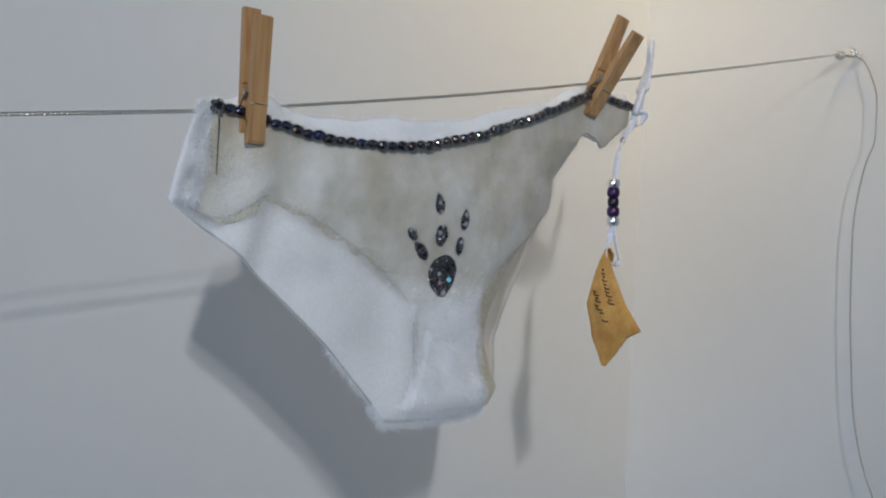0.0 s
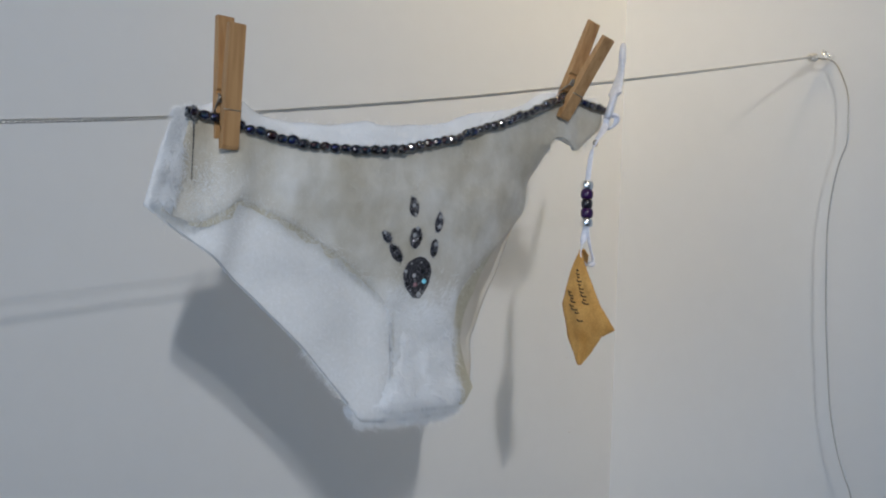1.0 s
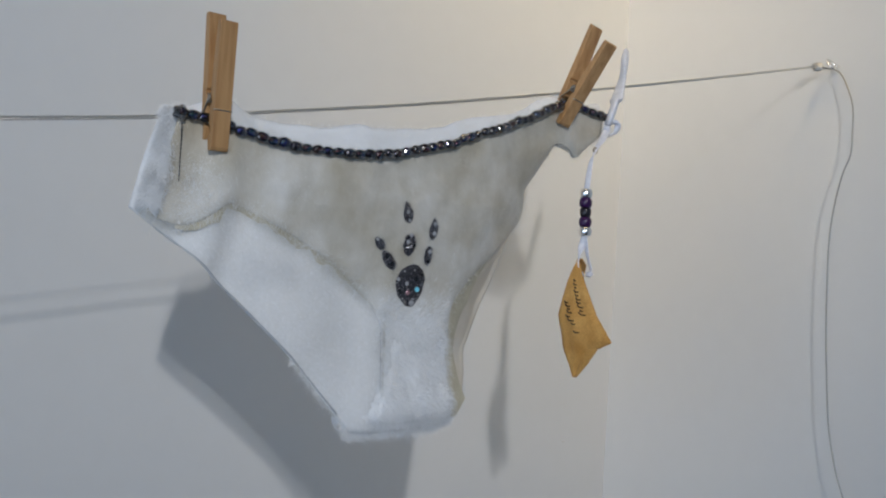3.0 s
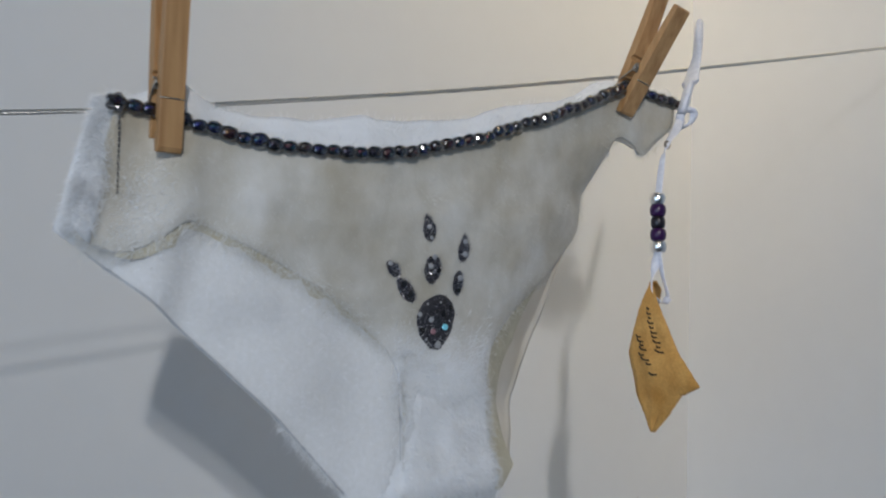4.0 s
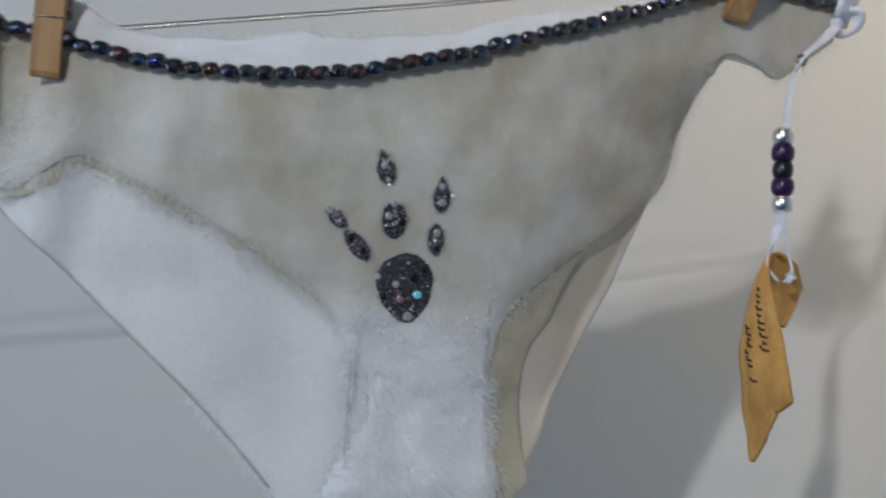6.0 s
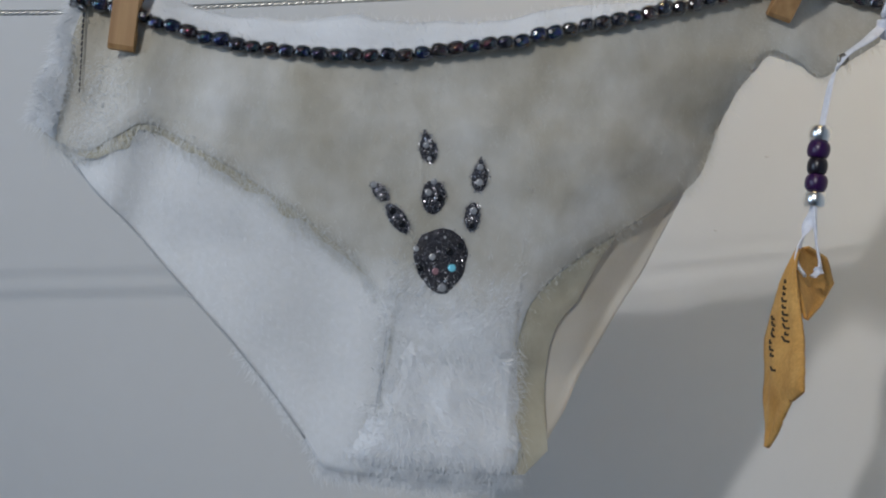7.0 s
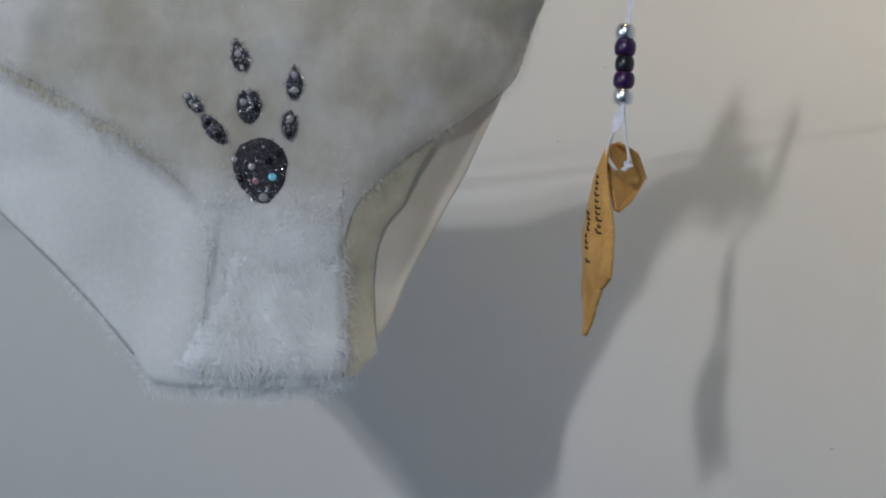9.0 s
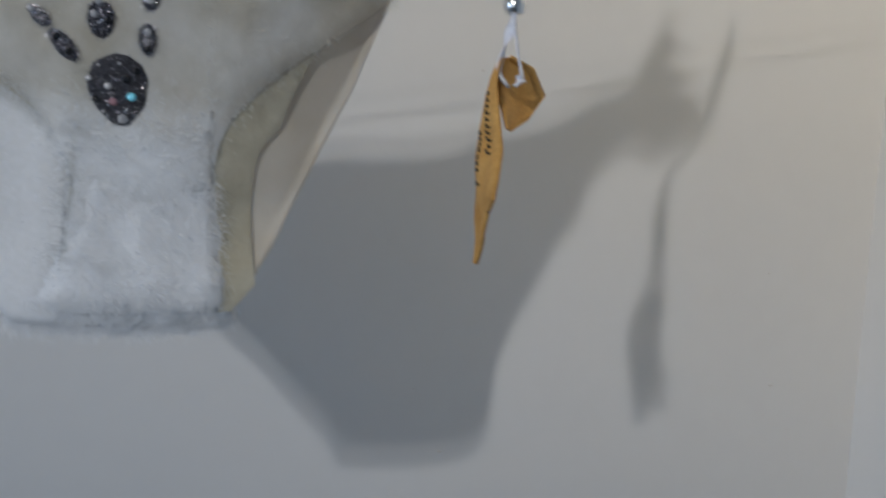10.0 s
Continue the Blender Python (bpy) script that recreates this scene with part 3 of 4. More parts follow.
# fur: short fine hairs
def hairs(name, count, pick, length, width, mat, lean, swirl=1.1):
    """Short fine hairs that lean together in tufts."""
    verts, faces = [], []
    root = ROOT[BRIEFS]
    face = OUT + Vector((0, 0, 0.3))
    for _ in range(count):
        p, out = pick()
        q = p * 85
        tuft = Vector((noise.noise(q), noise.noise(q + Vector((9, 2, 5))), noise.noise(q + Vector((3, 8, 1))))) * swirl
        d = (out + lean + tuft + Vector((random.gauss(0, 0.45), random.gauss(0, 0.45), random.gauss(0, 0.45)))).normalized()
        s = d.cross(face + Vector((random.gauss(0, 0.35), random.gauss(0, 0.35), random.gauss(0, 0.35)))).normalized() * width
        l = length * random.uniform(0.4, 1.2)
        mid = p + d * l * 0.55
        tip = p + d * l + lean * l * 0.4 + Vector((0, 0, -0.15 * l))
        k = len(verts)
        verts += [p - s - root, p + s - root, mid + s * 0.7 - root, mid - s * 0.7 - root, tip - root]
        faces += [(k, k + 1, k + 2, k + 3), (k + 3, k + 2, k + 4)]
    me = bpy.data.meshes.new(name)
    me.from_pydata(verts, [], faces)
    me.materials.append(mat)
    ob = new(name, me)
    ob.parent = BRIEFS
    ROOT[ob] = root
    return tagged(ob, "short soft white fur hairs", kind="stuff")


def on_front():
    i = random.random() * (len(LOWER) - 1.001)
    k = int(i)
    a, c = UPPER[k].lerp(UPPER[k + 1], i - k), LOWER[k].lerp(LOWER[k + 1], i - k)
    p = a.lerp(c, random.random())
    return at(p.x, belly(p.x, p.y) + 0.0008, p.y), OUT * 1.2


def on_edge(edge, n_of, away, spread=0.0015):
    def pick():
        i = random.random() * (len(edge) - 1.001)
        k = int(i)
        p = edge[k].lerp(edge[k + 1], i - k)
        return at(p.x + random.gauss(0, spread), n_of(p.x, p.y) + random.gauss(0, 0.001), p.y + random.gauss(0, spread)), away
    return pick


def on_patch():
    return plush(random.random(), 0.74 * random.random()), OUT * 0.5


def on_bottom():
    return plush(random.random(), 0.70 + 0.3 * random.random()), Vector((0, 0, -0.8))


def on_side():
    f, v = random.random(), random.random()
    return at(-0.3625 - 0.007 * v - (0.004 + 0.006 * v) * f ** 0.6 + random.gauss(0, 0.0012), 0.2615 - 0.003 * f + random.gauss(0, 0.0006), 1.591 - 0.053 * v + random.gauss(0, 0.0015)), ALONG * -0.4 + OUT * 0.5


def on_hip_edge():
    """Loose fluff along the outer edge of the hip strip."""
    v = random.random()
    return at(-0.3680 - 0.0118 * v + random.gauss(0, 0.0012), 0.2580 + random.gauss(0, 0.001), 1.591 - 0.052 * v), ALONG * -1.0


def on_lining():
    i = random.randrange(2, 42)
    p = BACK_TOP[i].lerp(BACK_LOW[i], 1 - 0.62 * random.random())
    return at(p.x, back_n(p.x, p.y) + 0.0012, p.y), OUT * 0.5


def on_joint():
    """Over the upper rim of the plush, so that it fades into the fleece."""
    u = random.uniform(-0.232, -0.174)
    z = 1.482 + random.gauss(0, 0.008) + 0.006 * noise.noise(Vector((u * 60, 3, 1)))
    return at(u, belly(u, z) + 0.0009, z), OUT * 0.6


def on_hip():
    """Loose white tufts on the front beside the hip seam."""
    u = -0.355 + random.gauss(0, 0.006)
    z = 1.548 + random.gauss(0, 0.009) + (u + 0.355) * 0.6
    return at(u, belly(u, z) + 0.0009, z), OUT * 0.6


hairs("fur", 9000, on_front, 0.0026, 0.00007, CREAM_HAIR, Vector((0, 0, -0.5)))
hairs("fur", 5500, on_patch, 0.0052, 0.00010, WHITE_HAIR, Vector((0, 0, -0.6)) + ALONG * 0.3, 1.6)
hairs("fur", 2500, on_joint, 0.0042, 0.00009, WHITE_HAIR, Vector((0, 0, 0.5)))
hairs("fur", 6000, on_bottom, 0.0048, 0.00009, WHITE_HAIR, ALONG * 0.2)
hairs("fur", 2000, on_lining, 0.0030, 0.00009, WHITE_HAIR, Vector((0, 0, -0.4)) + ALONG * 0.4)
hairs("fur", 1600, on_hip, 0.0040, 0.00009, WHITE_HAIR, Vector((0, 0, -0.4)))
hairs("fur", 2600, on_side, 0.0062, 0.00013, WHITE_HAIR, Vector((0, 0, -0.25)))
hairs("fur", 2600, on_hip_edge, 0.0058, 0.00012, WHITE_HAIR, Vector((0, 0, -0.2)))
hairs("fur", 1500, on_edge(WAIST, lambda u, z: belly(u, z) - 0.002, Vector((0, 0, 1.0))), 0.0045, 0.00009, WHITE_HAIR, Vector((0, 0, 0.2)))
hairs("fur", 2600, on_facing, 0.0046, 0.00009, WHITE_HAIR, Vector((0, 0, 0.2)))
hairs("fur", 700, on_edge(right_edge[2:30], lambda u, z: belly(u, z) + 0.0006, ALONG * 0.6 + OUT * 0.4, 0.0022), 0.0024, 0.00010, CREAM_HAIR, Vector((0, 0, -0.4)))
hairs("fur", 900, on_edge(right_edge[34:], belly, ALONG * 0.8 + Vector((0, 0, -0.5))), 0.0042, 0.00009, CREAM_HAIR, Vector((0, 0, -0.3)))
hairs("fur", 3600, on_edge(left_edge[:42], lambda u, z: belly(u, z) - 0.0006, Vector((0, 0, -0.8)), 0.0032), 0.0042, 0.00010, CREAM_HAIR, Vector((0, 0, -0.3)))
hairs("fur", 1800, on_edge(left_edge[8:44], lambda u, z: belly(u, z) - 0.0006, OUT * 0.5, 0.0045), 0.0034, 0.00009, WHITE_HAIR, Vector((0, 0, 0.3)))
hairs("fur", 600, on_edge(left_edge[44:], lambda u, z: belly(u, z) + 0.0002, OUT * 0.4, 0.0034), 0.0052, 0.00010, WHITE_HAIR, ALONG * -0.3)
hairs("fur", 1600, on_edge(bottom_edge, lambda u, z: belly(u, z) - 0.001, Vector((0, 0, -0.9)), 0.003), 0.0042, 0.00010, WHITE_HAIR, ALONG * -0.1)
hairs("fur", 2600, on_edge(BACK_LOW[38:55], lambda u, z: back_n(u, z) - 0.001, Vector((0, 0, -0.8)), 0.002), 0.0046, 0.00009, WHITE_HAIR, ALONG * 0.2)
hairs("fur", 700, on_edge(BACK_LOW[26:40], back_n, ALONG * -0.6 + Vector((0, 0, -0.7))), 0.0030, 0.00009, WHITE_HAIR, Vector((0, 0, -0.1)))

# ---- bead trim along the waist ----
shell = barrel(0.0032, 0.0066, 0.0013, "bead", CLEAR, 12, 1.3, False)
core = barrel(0.0020, 0.0052, 0.0006, "bead_lining", IRIS, 12, 1.2)
trim = even([at(p.x, belly(p.x, p.y) + 0.0036, p.y - 0.0005) for p in WAIST], 53)
for i, p in enumerate(trim):
    d = (trim[min(i + 1, 52)] - trim[max(i - 1, 0)]).normalized()
    d = (d + Vector((random.gauss(0, 0.10), random.gauss(0, 0.10), random.gauss(0, 0.12)))).normalized()
    m = Matrix.Translation(p + Vector((0, 0, random.gauss(0, 0.00045)))) @ d.to_track_quat("Z", "Y").to_matrix().to_4x4()
    m = m @ Matrix.Diagonal((*(3 * [random.uniform(0.88, 1.08)]), 1))
    ob = placed("bead", shell, m, BRIEFS, "clear glass bead with a dark iridescent lining" if i == 0 else "")
    inner = new("bead_lining", core)
    inner.parent = ob
bm = bmesh.new()
tube(bm, [p - OUT * 0.0002 for p in trim], 0.0006, 6)
part("bead_thread", bm, THREAD, BRIEFS)
# silver cluster at the hip end of the trim
for k in range(5):
    a = 2 * math.pi * k / 5
    placed("bead", shell, Matrix.Translation(at(-0.3655 + 0.0028 * math.cos(a), 0.2660, 1.5880 + 0.0026 * math.sin(a))) @ pose(0, 0, 0, 70 + 20 * k, 30 * k, 0) @ Matrix.Scale(0.55, 4), BRIEFS)
placed("bead_lining", core, Matrix.Translation(at(-0.3655, 0.2660, 1.5880)) @ pose(0, 0, 0, 80, 0, 40) @ Matrix.Scale(0.9, 4), BRIEFS)

# ---- glitter paw print ----
flake_spots = []


def dab(name, tip, foot, width, notch=0.0, egg=0.0, point=0.0, label="black glitter paint on the fleece"):
    """One raised dab of glitter paint between two ends, with a rough rim."""
    a, c = Vector((tip[0], tip[1], 0)), Vector((foot[0], foot[1], 0))
    axis, mid, half = (c - a).normalized(), (a + c) / 2, (c - a).length / 2
    cross = Vector((axis.y, -axis.x, 0))
    bm = bmesh.new()
    rings = []
    for r in (1.0, 0.97, 0.85, 0.6, 0.3):
        ring = []
        for k in range(40):
            t = 2 * math.pi * k / 40
            x, y = math.cos(t), math.sin(t)
            grow = (1 + egg * x - notch * max(0.0, -x) ** 6 * 1.6) * (1 - point * max(0.0, -x) ** 1.3)
            wob = 1 + 0.05 * noise.noise(Vector((x * 3 + mid.x * 90, y * 3, mid.y * 90)))
            q = mid + axis * (x * half * r * wob * (1 - notch * max(0.0, -x) ** 8)) + cross * (y * abs(y) ** 0.08 * width / 2 * r * grow * wob)
            rise = 0.0012 * (1 - r ** 4) + (0.0 if r == 1.0 else 0.0012)
            ring.append(bm.verts.new(at(q.x, belly(q.x, q.y) + rise, q.y)))
            if r < 0.99 and random.random() < 0.85:
                flake_spots.append((q, rise))
        rings.append(ring)
    for p, q in zip(rings, rings[1:]):
        for k in range(40):
            bm.faces.new((p[k], p[(k + 1) % 40], q[(k + 1) % 40], q[k]))
    bm.faces.new(rings[-1])
    return part(name, bm, GLITTER_BED, BRIEFS, label)


dab("paw_pad", (-0.2116, 1.5147), (-0.2070, 1.4875), 0.0220, egg=-0.22, label="large egg-shaped pad of black glitter paint")
dab("paw_toe", (-0.2226, 1.5522), (-0.2184, 1.5398), 0.0068, egg=0.3, point=0.5)
dab("paw_toe", (-0.2161, 1.5343), (-0.2153, 1.5195), 0.0098, notch=0.35)
dab("paw_toe", (-0.1986, 1.5440), (-0.1979, 1.5307), 0.0066, egg=0.15, point=0.5)
dab("paw_toe", (-0.1992, 1.5265), (-0.1988, 1.5145), 0.0064)
dab("paw_toe", (-0.2409, 1.5293), (-0.2337, 1.5228), 0.0052, point=0.3)
dab("paw_toe", (-0.2338, 1.5217), (-0.2238, 1.5109), 0.0068, point=0.15)
verts, faces = [], []
root = ROOT[BRIEFS]
for q, rise in flake_spots:
    for _ in range(4):
        u, z = q.x + random.gauss(0, 0.00045), q.y + random.gauss(0, 0.00045)
        p = at(u, belly(u, z) + rise + random.uniform(0, 0.0004), z) - root
        d = (OUT + Vector((random.gauss(0, 0.35), random.gauss(0, 0.35), random.gauss(0, 0.35)))).normalized()
        s = d.orthogonal().normalized() * random.choice((0.00014, 0.00018, 0.00022, 0.0003))
        t = d.cross(s)
        k = len(verts)
        verts += [p + s, p + t, p - s, p - t]
        faces.append((k, k + 1, k + 2, k + 3))
me = bpy.data.meshes.new("glitter")
me.from_pydata(verts, [], faces)
me.materials.append(FLAKE)
ob = new("glitter", me)
ob.parent = BRIEFS
tagged(ob, "fine silver glitter flakes", kind="stuff")


def sequin_mesh(name, mat, radius):
    bm = bmesh.new()
    rings = [[bm.verts.new((r * radius * math.cos(a), r * radius * math.sin(a), z)) for a in (2 * math.pi * k / 14 for k in range(14))] for r, z in ((1, 0), (1, 0.0003), (0.85, 0.0006), (0.3, 0.0004))]
    for a, c in zip(rings, rings[1:]):
        for k in range(14):
            bm.faces.new((a[k], a[(k + 1) % 14], c[(k + 1) % 14], c[k]))
    bm.faces.new(rings[-1])
    return link_mesh(name, bm, mat)


sequins = {m.name: sequin_mesh("sequin", m, 0.00135) for m in (SEQUIN, SEQUIN_DARK, SEQUIN_PINK, SEQUIN_BLUE)}
# the three pearls of size 0.45 are added as glints on the pad
for u, z, mat, size in ((-0.2045, 1.4990, SEQUIN_BLUE, 1.25), (-0.2130, 1.5025, SEQUIN, 1.0), (-0.2200, 1.5050, SEQUIN, 0.9), (-0.2110, 1.4968, SEQUIN_PINK, 1.1), (-0.2075, 1.4905, SEQUIN, 1.3), (-0.2165, 1.5100, SEQUIN, 0.45),
                        (-0.2065, 1.5055, SEQUIN_DARK, 1.2), (-0.2175, 1.4975, SEQUIN_DARK, 1.0), (-0.2090, 1.5110, SEQUIN, 0.45), (-0.2025, 1.5085, SEQUIN_DARK, 0.9), (-0.2145, 1.4930, SEQUIN, 0.45),
                        (-0.2212, 1.5463, SEQUIN, 0.95), (-0.2193, 1.5412, SEQUIN, 0.7), (-0.2163, 1.5325, SEQUIN, 0.95), (-0.2180, 1.5280, SEQUIN, 1.05), (-0.2130, 1.5262, SEQUIN_DARK, 1.0),
                        (-0.1986, 1.5405, SEQUIN, 1.0), (-0.1981, 1.5345, SEQUIN, 1.1), (-0.1990, 1.5230, SEQUIN, 1.1), (-0.1989, 1.5170, SEQUIN_DARK, 0.9),
                        (-0.2400, 1.5284, SEQUIN, 0.9), (-0.2313, 1.5190, SEQUIN_DARK, 1.1), (-0.2268, 1.5142, SEQUIN_DARK, 1.1)):
    d = (OUT + Vector((random.gauss(0, 0.08), random.gauss(0, 0.08), random.gauss(0, 0.08)))).normalized()
    m = Matrix.Translation(at(u, belly(u, z) + 0.0024, z)) @ d.to_track_quat("Z", "Y").to_matrix().to_4x4() @ Matrix.Scale(size, 4)
    placed("sequin", sequins[mat.name], m, BRIEFS, "round bright blue gem" if mat is SEQUIN_BLUE else "")


# ---- clothes pegs ----
def peg(foot, head, spread, lift, label):
    """A two-pronged sprung wooden peg; foot and head are the ends of the prong in front, as u, n, z."""
    a, c = at(*foot), at(*head)
    up = (c - a).normalized()
    length = (c - a).length
    away = (OUT - up * OUT.dot(up)).normalized()
    across = up.cross(away).normalized()
    ob = thing("clothes_peg", a, label, "clothes peg", "pegs on the wire")

    def prong(base, up_, front):
        # side profile: slanted jaw tip, notch for the wire, flat grip, tapered head
        face = [(0, 0.0012), (0.0, 0.0042), (0.002, 0.0052), (length * 0.985, 0.0052), (length, 0.0045)]
        inner = [(length, 0.0014), (length * 0.55, -0.0004), (length * 0.40, 0.0), (length * 0.385, 0.0016), (length * 0.36, 0.0016), (length * 0.345, 0.0), (length * 0.20, 0.0), (length * 0.17, 0.0022), (length * 0.13, 0.0022), (length * 0.10, 0.0)]
        prof = face + inner
        bm = bmesh.new()
        side = away if front else -away
        left = [bm.verts.new(base + up_ * s + side * t - across * 0.0052) for s, t in prof]
        right = [bm.verts.new(base + up_ * s + side * t + across * 0.0052) for s, t in prof]
        k = len(prof)
        for i in range(k):
            bm.faces.new((left[i], left[(i + 1) % k], right[(i + 1) % k], right[i]))
        bm.faces.new(left)
        bm.faces.new(right[::-1])
        o = part("prong", bm, WOOD, ob, smooth=False)
        mod = o.modifiers.new("worn_edges", "BEVEL")
        mod.width, mod.segments, mod.limit_method, mod.angle_limit = 0.0004, 2, "ANGLE", radians(40)
        return o

    prong(a - away * 0.0025, up, True)
    up2 = (c - away * spread + Vector((0, 0, lift)) - (a - away * 0.0055 + up * 0.006)).normalized()
    prong(a - away * 0.0055 + up * 0.006, up2, False)
    # coil and its two arms
    bm = bmesh.new()
    centre = a + up * (length * 0.40) - away * 0.0035
    coil = [centre + across * (-0.0062 + 0.0124 * k / 70) + up * (0.0022 * math.cos(k * 0.72)) + away * (0.0022 * math.sin(k * 0.72)) for k in range(71)]
    tube(bm, coil, 0.00055, 6)
    part("spring", bm, STEEL, ob, "coiled steel spring")
    for s in (-1, 1):
        bm = bmesh.new()
        e = across * (0.0058 * s)
        tube(bm, spline([centre + e, centre + e - up * 0.006 - away * 0.004, centre + e - up * 0.011 - away * 0.0075, centre + across * (0.003 * s) - up * 0.012 - away * 0.0082], 14), 0.0005, 6)
        part("spring_arm", bm, STEEL, ob)
    bm = bmesh.new()
    tube(bm, [a + up * (length * 0.31) + away * 0.0026 - across * 0.0054, a + up * (length * 0.31) + away * 0.0028, a + up * (length * 0.31) + away * 0.0026 + across * 0.0054], 0.0004, 6)
    part("spring_wire", bm, STEEL, ob)
    return ob


peg((-0.3458, 0.2712, 1.5692), (-0.3448, 0.2725, 1.6395), 0.0105, 0.0065, "light pine clothes peg clipped upright at the hip")
peg((-0.0815, 0.2700, 1.6185), (-0.0695, 0.3005, 1.6748), 0.0150, 0.0035, "light pine clothes peg leaning, clipped at the narrow hip")

# ---- ribbon with pony beads ----
charm = thing("beaded_ribbon", at(-0.0600, 0.277, 1.530), "white satin ribbon threaded with purple and silver beads", "ribbon")


def ribbon(pts, width, name="ribbon", flat=0.28, mat=RIBBON, parent=None, label=""):
    bm = bmesh.new()
    tube(bm, spline([at(*p) for p in pts], 30), width / 2, 10, lambda f: 1 + 0.25 * math.sin(f * 9), flat)
    return part(name, bm, mat, parent or charm, label)


ribbon(((-0.0175, 0.270, 1.6805), (-0.0215, 0.272, 1.664), (-0.0262, 0.272, 1.6475), (-0.0345, 0.271, 1.6235)), 0.0160, label="free ribbon end standing up")
ribbon(((-0.0345, 0.271, 1.6270), (-0.0290, 0.276, 1.6260), (-0.0300, 0.274, 1.6190), (-0.0355, 0.272, 1.6170), (-0.0385, 0.274, 1.6230)), 0.0046, "knot", 0.6, label="tied satin knot")
ribbon(((-0.0355, 0.272, 1.6225), (-0.0450, 0.277, 1.6130), (-0.0545, 0.2795, 1.6050), (-0.0588, 0.2795, 1.5960), (-0.0598, 0.2785, 1.5850), (-0.0606, 0.2775, 1.5700)), 0.0040)
ribbon(((-0.0606, 0.2775, 1.5700), (-0.0600, 0.2775, 1.5560), (-0.0594, 0.2775, 1.5400)), 0.0020)
ribbon(((-0.0594, 0.2775, 1.5430), (-0.0600, 0.2770, 1.5370), (-0.0620, 0.2760, 1.5290), (-0.0640, 0.2770, 1.5190), (-0.0610, 0.2800, 1.5130)), 0.0050)
ribbon(((-0.0594, 0.2775, 1.5430), (-0.0590, 0.2785, 1.5360), (-0.0575, 0.2800, 1.5260), (-0.0560, 0.2820, 1.5170), (-0.0585, 0.2820, 1.5130)), 0.0050)
pony = {m.name: barrel(0.0046, 0.0068, 0.0014, "pony_bead", m, 22, 0.95) for m in (PURPLE, BLACK)}
silver_bead = barrel(0.0047, 0.0066, 0.0013, "silver_bead", CHROME, 22, 1.0)
for k, (z, me, lab) in enumerate(((1.5718, silver_bead, "shiny silver bead"), (1.5652, pony[PURPLE.name], "dark purple plastic bead"), (1.5584, pony[BLACK.name], "black plastic bead"), (1.5516, pony[PURPLE.name], "dark purple plastic bead"), (1.5448, silver_bead, "shiny silver bead"))):
    u = -0.0607 + 0.0012 * k / 4
    name = "silver_bead" if me is silver_bead else "pony_bead"
    scale = 0.9 if me is pony[BLACK.name] else 1.0
    placed(name, me, Matrix.Translation(at(u, 0.2775, z)) @ pose(0, 0, 0, random.uniform(-3, 3), random.uniform(-3, 3), 0) @ Matrix.Diagonal((scale, scale, 1, 1)), charm, lab)
bm = bmesh.new()
tube(bm, [at(-0.0555 + 0.0018 * math.cos(a), 0.2795, 1.6030 + 0.0018 * math.sin(a)) for a in (2 * math.pi * k / 18 for k in range(19))], 0.0008, 7)
part("jump_ring", bm, STEEL, charm, "tiny dark steel ring on the ribbon")

# ---- leather tag ----
tag = thing("leather_tag", at(-0.068, 0.284, 1.438), "buff leather tag, curled, hand written, hanging from the ribbon", "tag")
TAG_L = even([Vector(p) for p in ((-0.0640, 0.2755, 1.5240), (-0.0672, 0.2705, 1.5080), (-0.0682, 0.2645, 1.4850), (-0.0680, 0.2715, 1.4620), (-0.0705, 0.2835, 1.4425))], 40)
TAG_R = even([Vector(p) for p in ((-0.0630, 0.2768, 1.5240), (-0.0664, 0.2830, 1.5150), (-0.0664, 0.2890, 1.5040), (-0.0660, 0.2985, 1.4865), (-0.0735, 0.3200, 1.4695), (-0.0722, 0.3060, 1.4640), (-0.0715, 0.2985, 1.4540), (-0.0705, 0.2865, 1.4425))], 40)
FLAP_IN = spline([Vector(p) for p in ((-0.0635, 0.2755, 1.5245), (-0.0650, 0.2770, 1.5120), (-0.0642, 0.2845, 1.5020), (-0.0630, 0.2870, 1.4960))], 40)
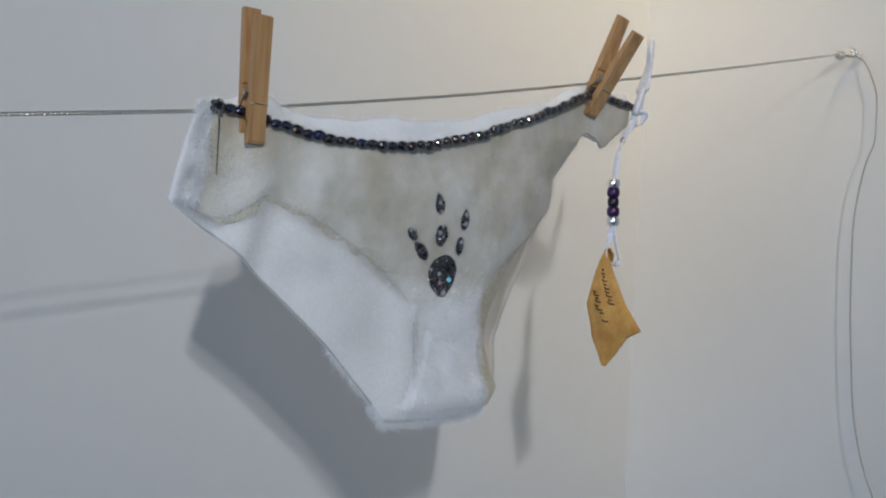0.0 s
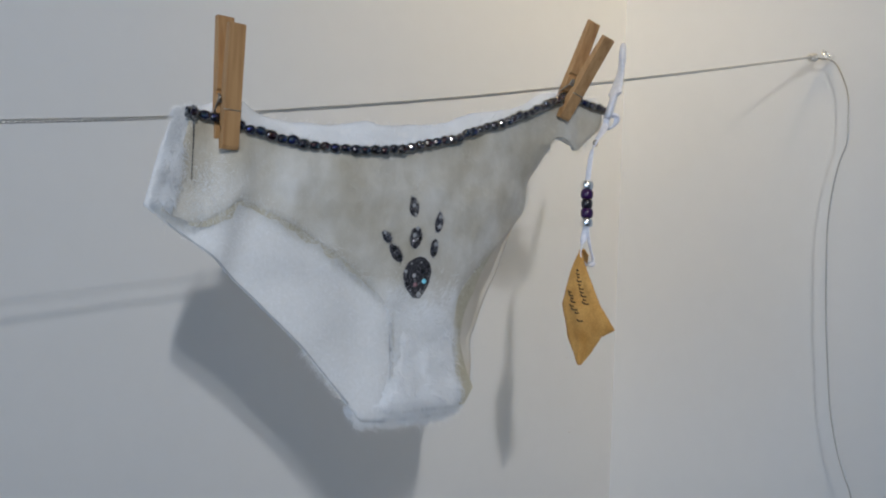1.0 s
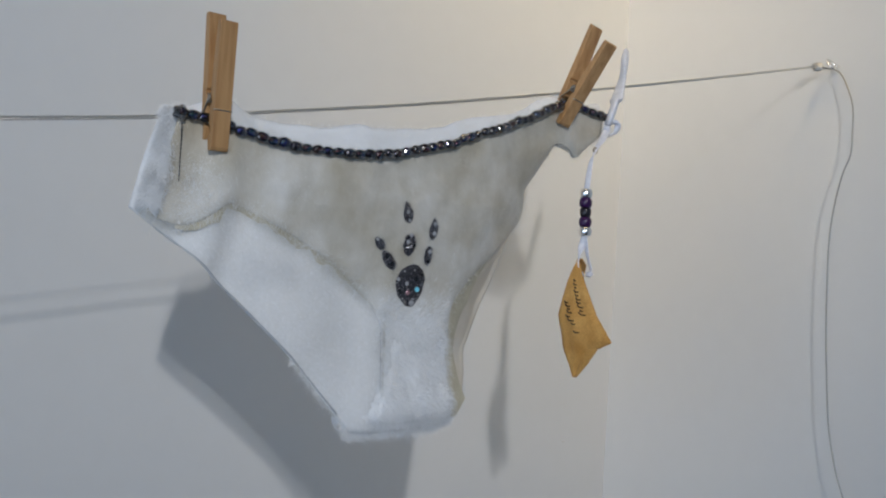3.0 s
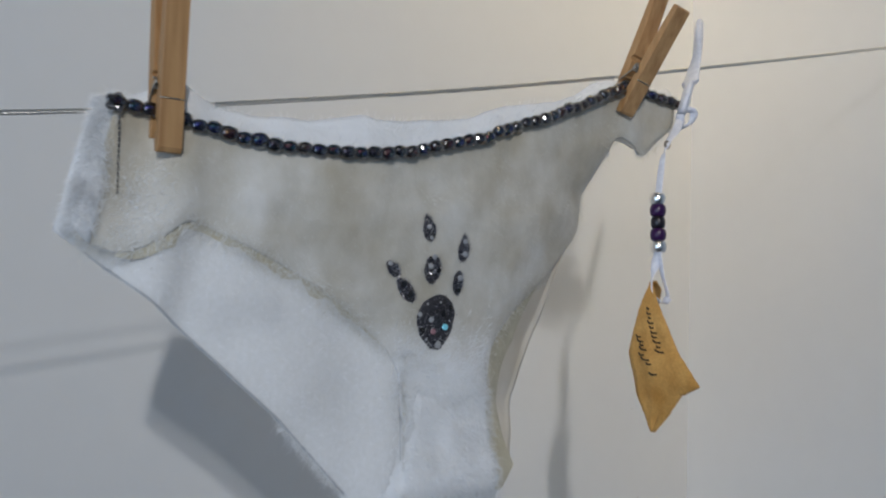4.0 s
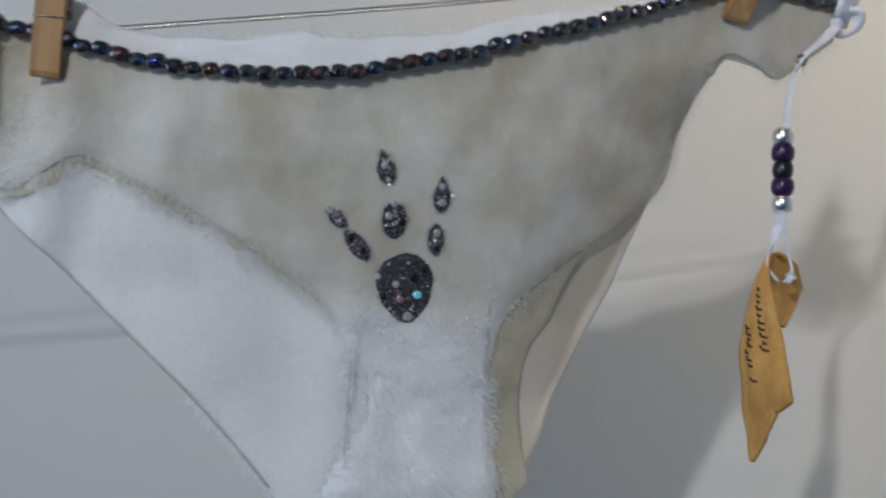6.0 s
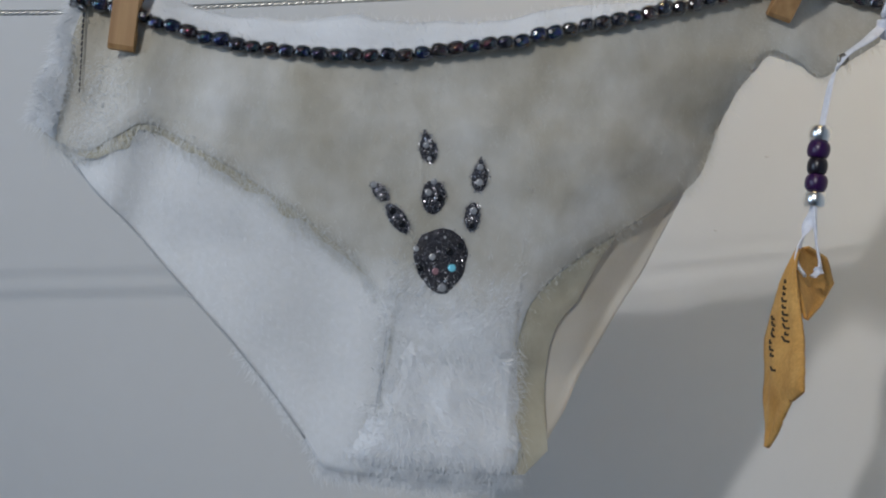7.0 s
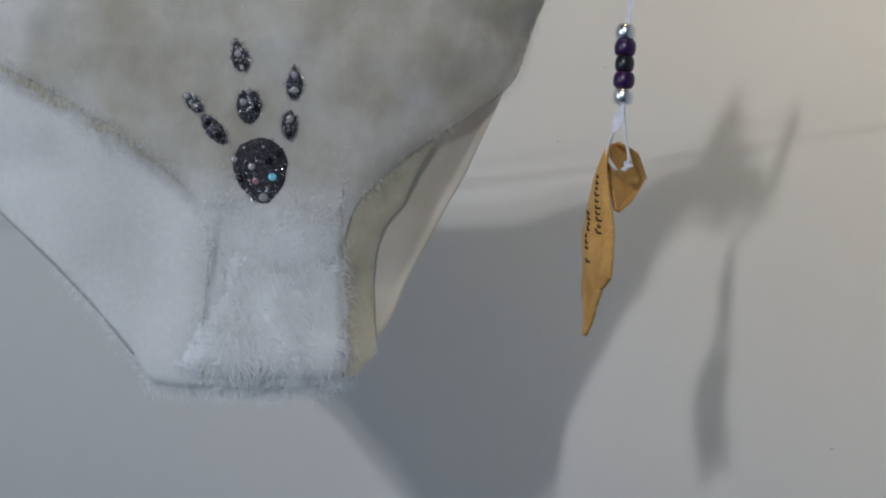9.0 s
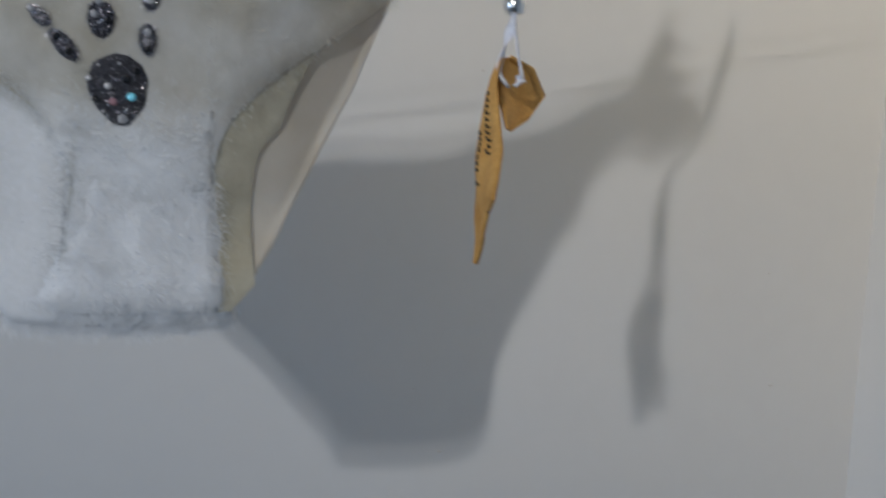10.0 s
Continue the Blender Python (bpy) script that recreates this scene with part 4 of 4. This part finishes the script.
FLAP_OUT = even([Vector(p) for p in ((-0.0605, 0.2765, 1.5250), (-0.0480, 0.2690, 1.5215), (-0.0400, 0.2595, 1.5115), (-0.0490, 0.2700, 1.5015), (-0.0610, 0.2850, 1.4955))], 40)


def between(inner, outer, f, v):
    i = v * 38.999
    k = int(i)
    return inner[k].lerp(inner[k + 1], i - k).lerp(outer[k].lerp(outer[k + 1], i - k), f)


def on_tag(f, v):
    p = between(TAG_L, TAG_R, f, v)
    bow = 0.003 * math.sin(math.pi * f) * math.sin(math.pi * min(1, v * 1.1))
    torn = max(0.0, (v - 0.70) / 0.30) ** 0.3 if v > 0.70 else 0.0
    rough = 0.0030 * noise.noise(Vector((v * 34, 3, 2))) + 0.0016 * noise.noise(Vector((v * 95, 1, 7)))
    jag = torn * rough * max(0.0, f - 0.72) / 0.28 + 0.0003 * noise.noise(Vector((v * 30, f, 6)))
    return at(p.x - bow * 0.5 + 0.0011 * noise.noise(Vector((f * 4, v * 6, 5))), p.y + jag, p.z + jag)


def on_flap(f, v):
    p = between(FLAP_IN, FLAP_OUT, f, v)
    bow = 0.004 * math.sin(math.pi * f)
    return at(p.x + 0.001 + bow * 0.4, p.y - bow, p.z)


bm = bmesh.new()
sheet(bm, [[on_tag(f / 14, v / 80) for f in range(15)] for v in range(81)])
sheet(bm, [[on_flap(f / 12, v / 40) for f in range(13)] for v in range(41)])
leaf = part("leather", bm, LEATHER, tag)
thick(leaf, 0.0012, 0)
# illegible pen strokes
for row, (v0, v1, f0, f1, count) in enumerate(((0.15, 0.42, 0.42, 0.62, 10), (0.34, 0.43, 0.12, 0.30, 4), (0.45, 0.53, 0.22, 0.36, 3), (0.57, 0.60, 0.34, 0.38, 1))):
    for k in range(count):
        g = (k + 0.5) / count
        f, v = f0 + (f1 - f0) * g, v0 + (v1 - v0) * g
        s = 0.11 if k % 2 else 0.07
        bm = bmesh.new()
        tube(bm, [on_tag(f - s * 0.6 + 0.02 * (k % 3), v - 0.008) - ALONG * 0.0009, on_tag(f, v + 0.004) - ALONG * 0.0010, on_tag(f + s, v - 0.002) - ALONG * 0.0009], 0.00048, 5)
        part("pen_stroke", bm, INK, tag)
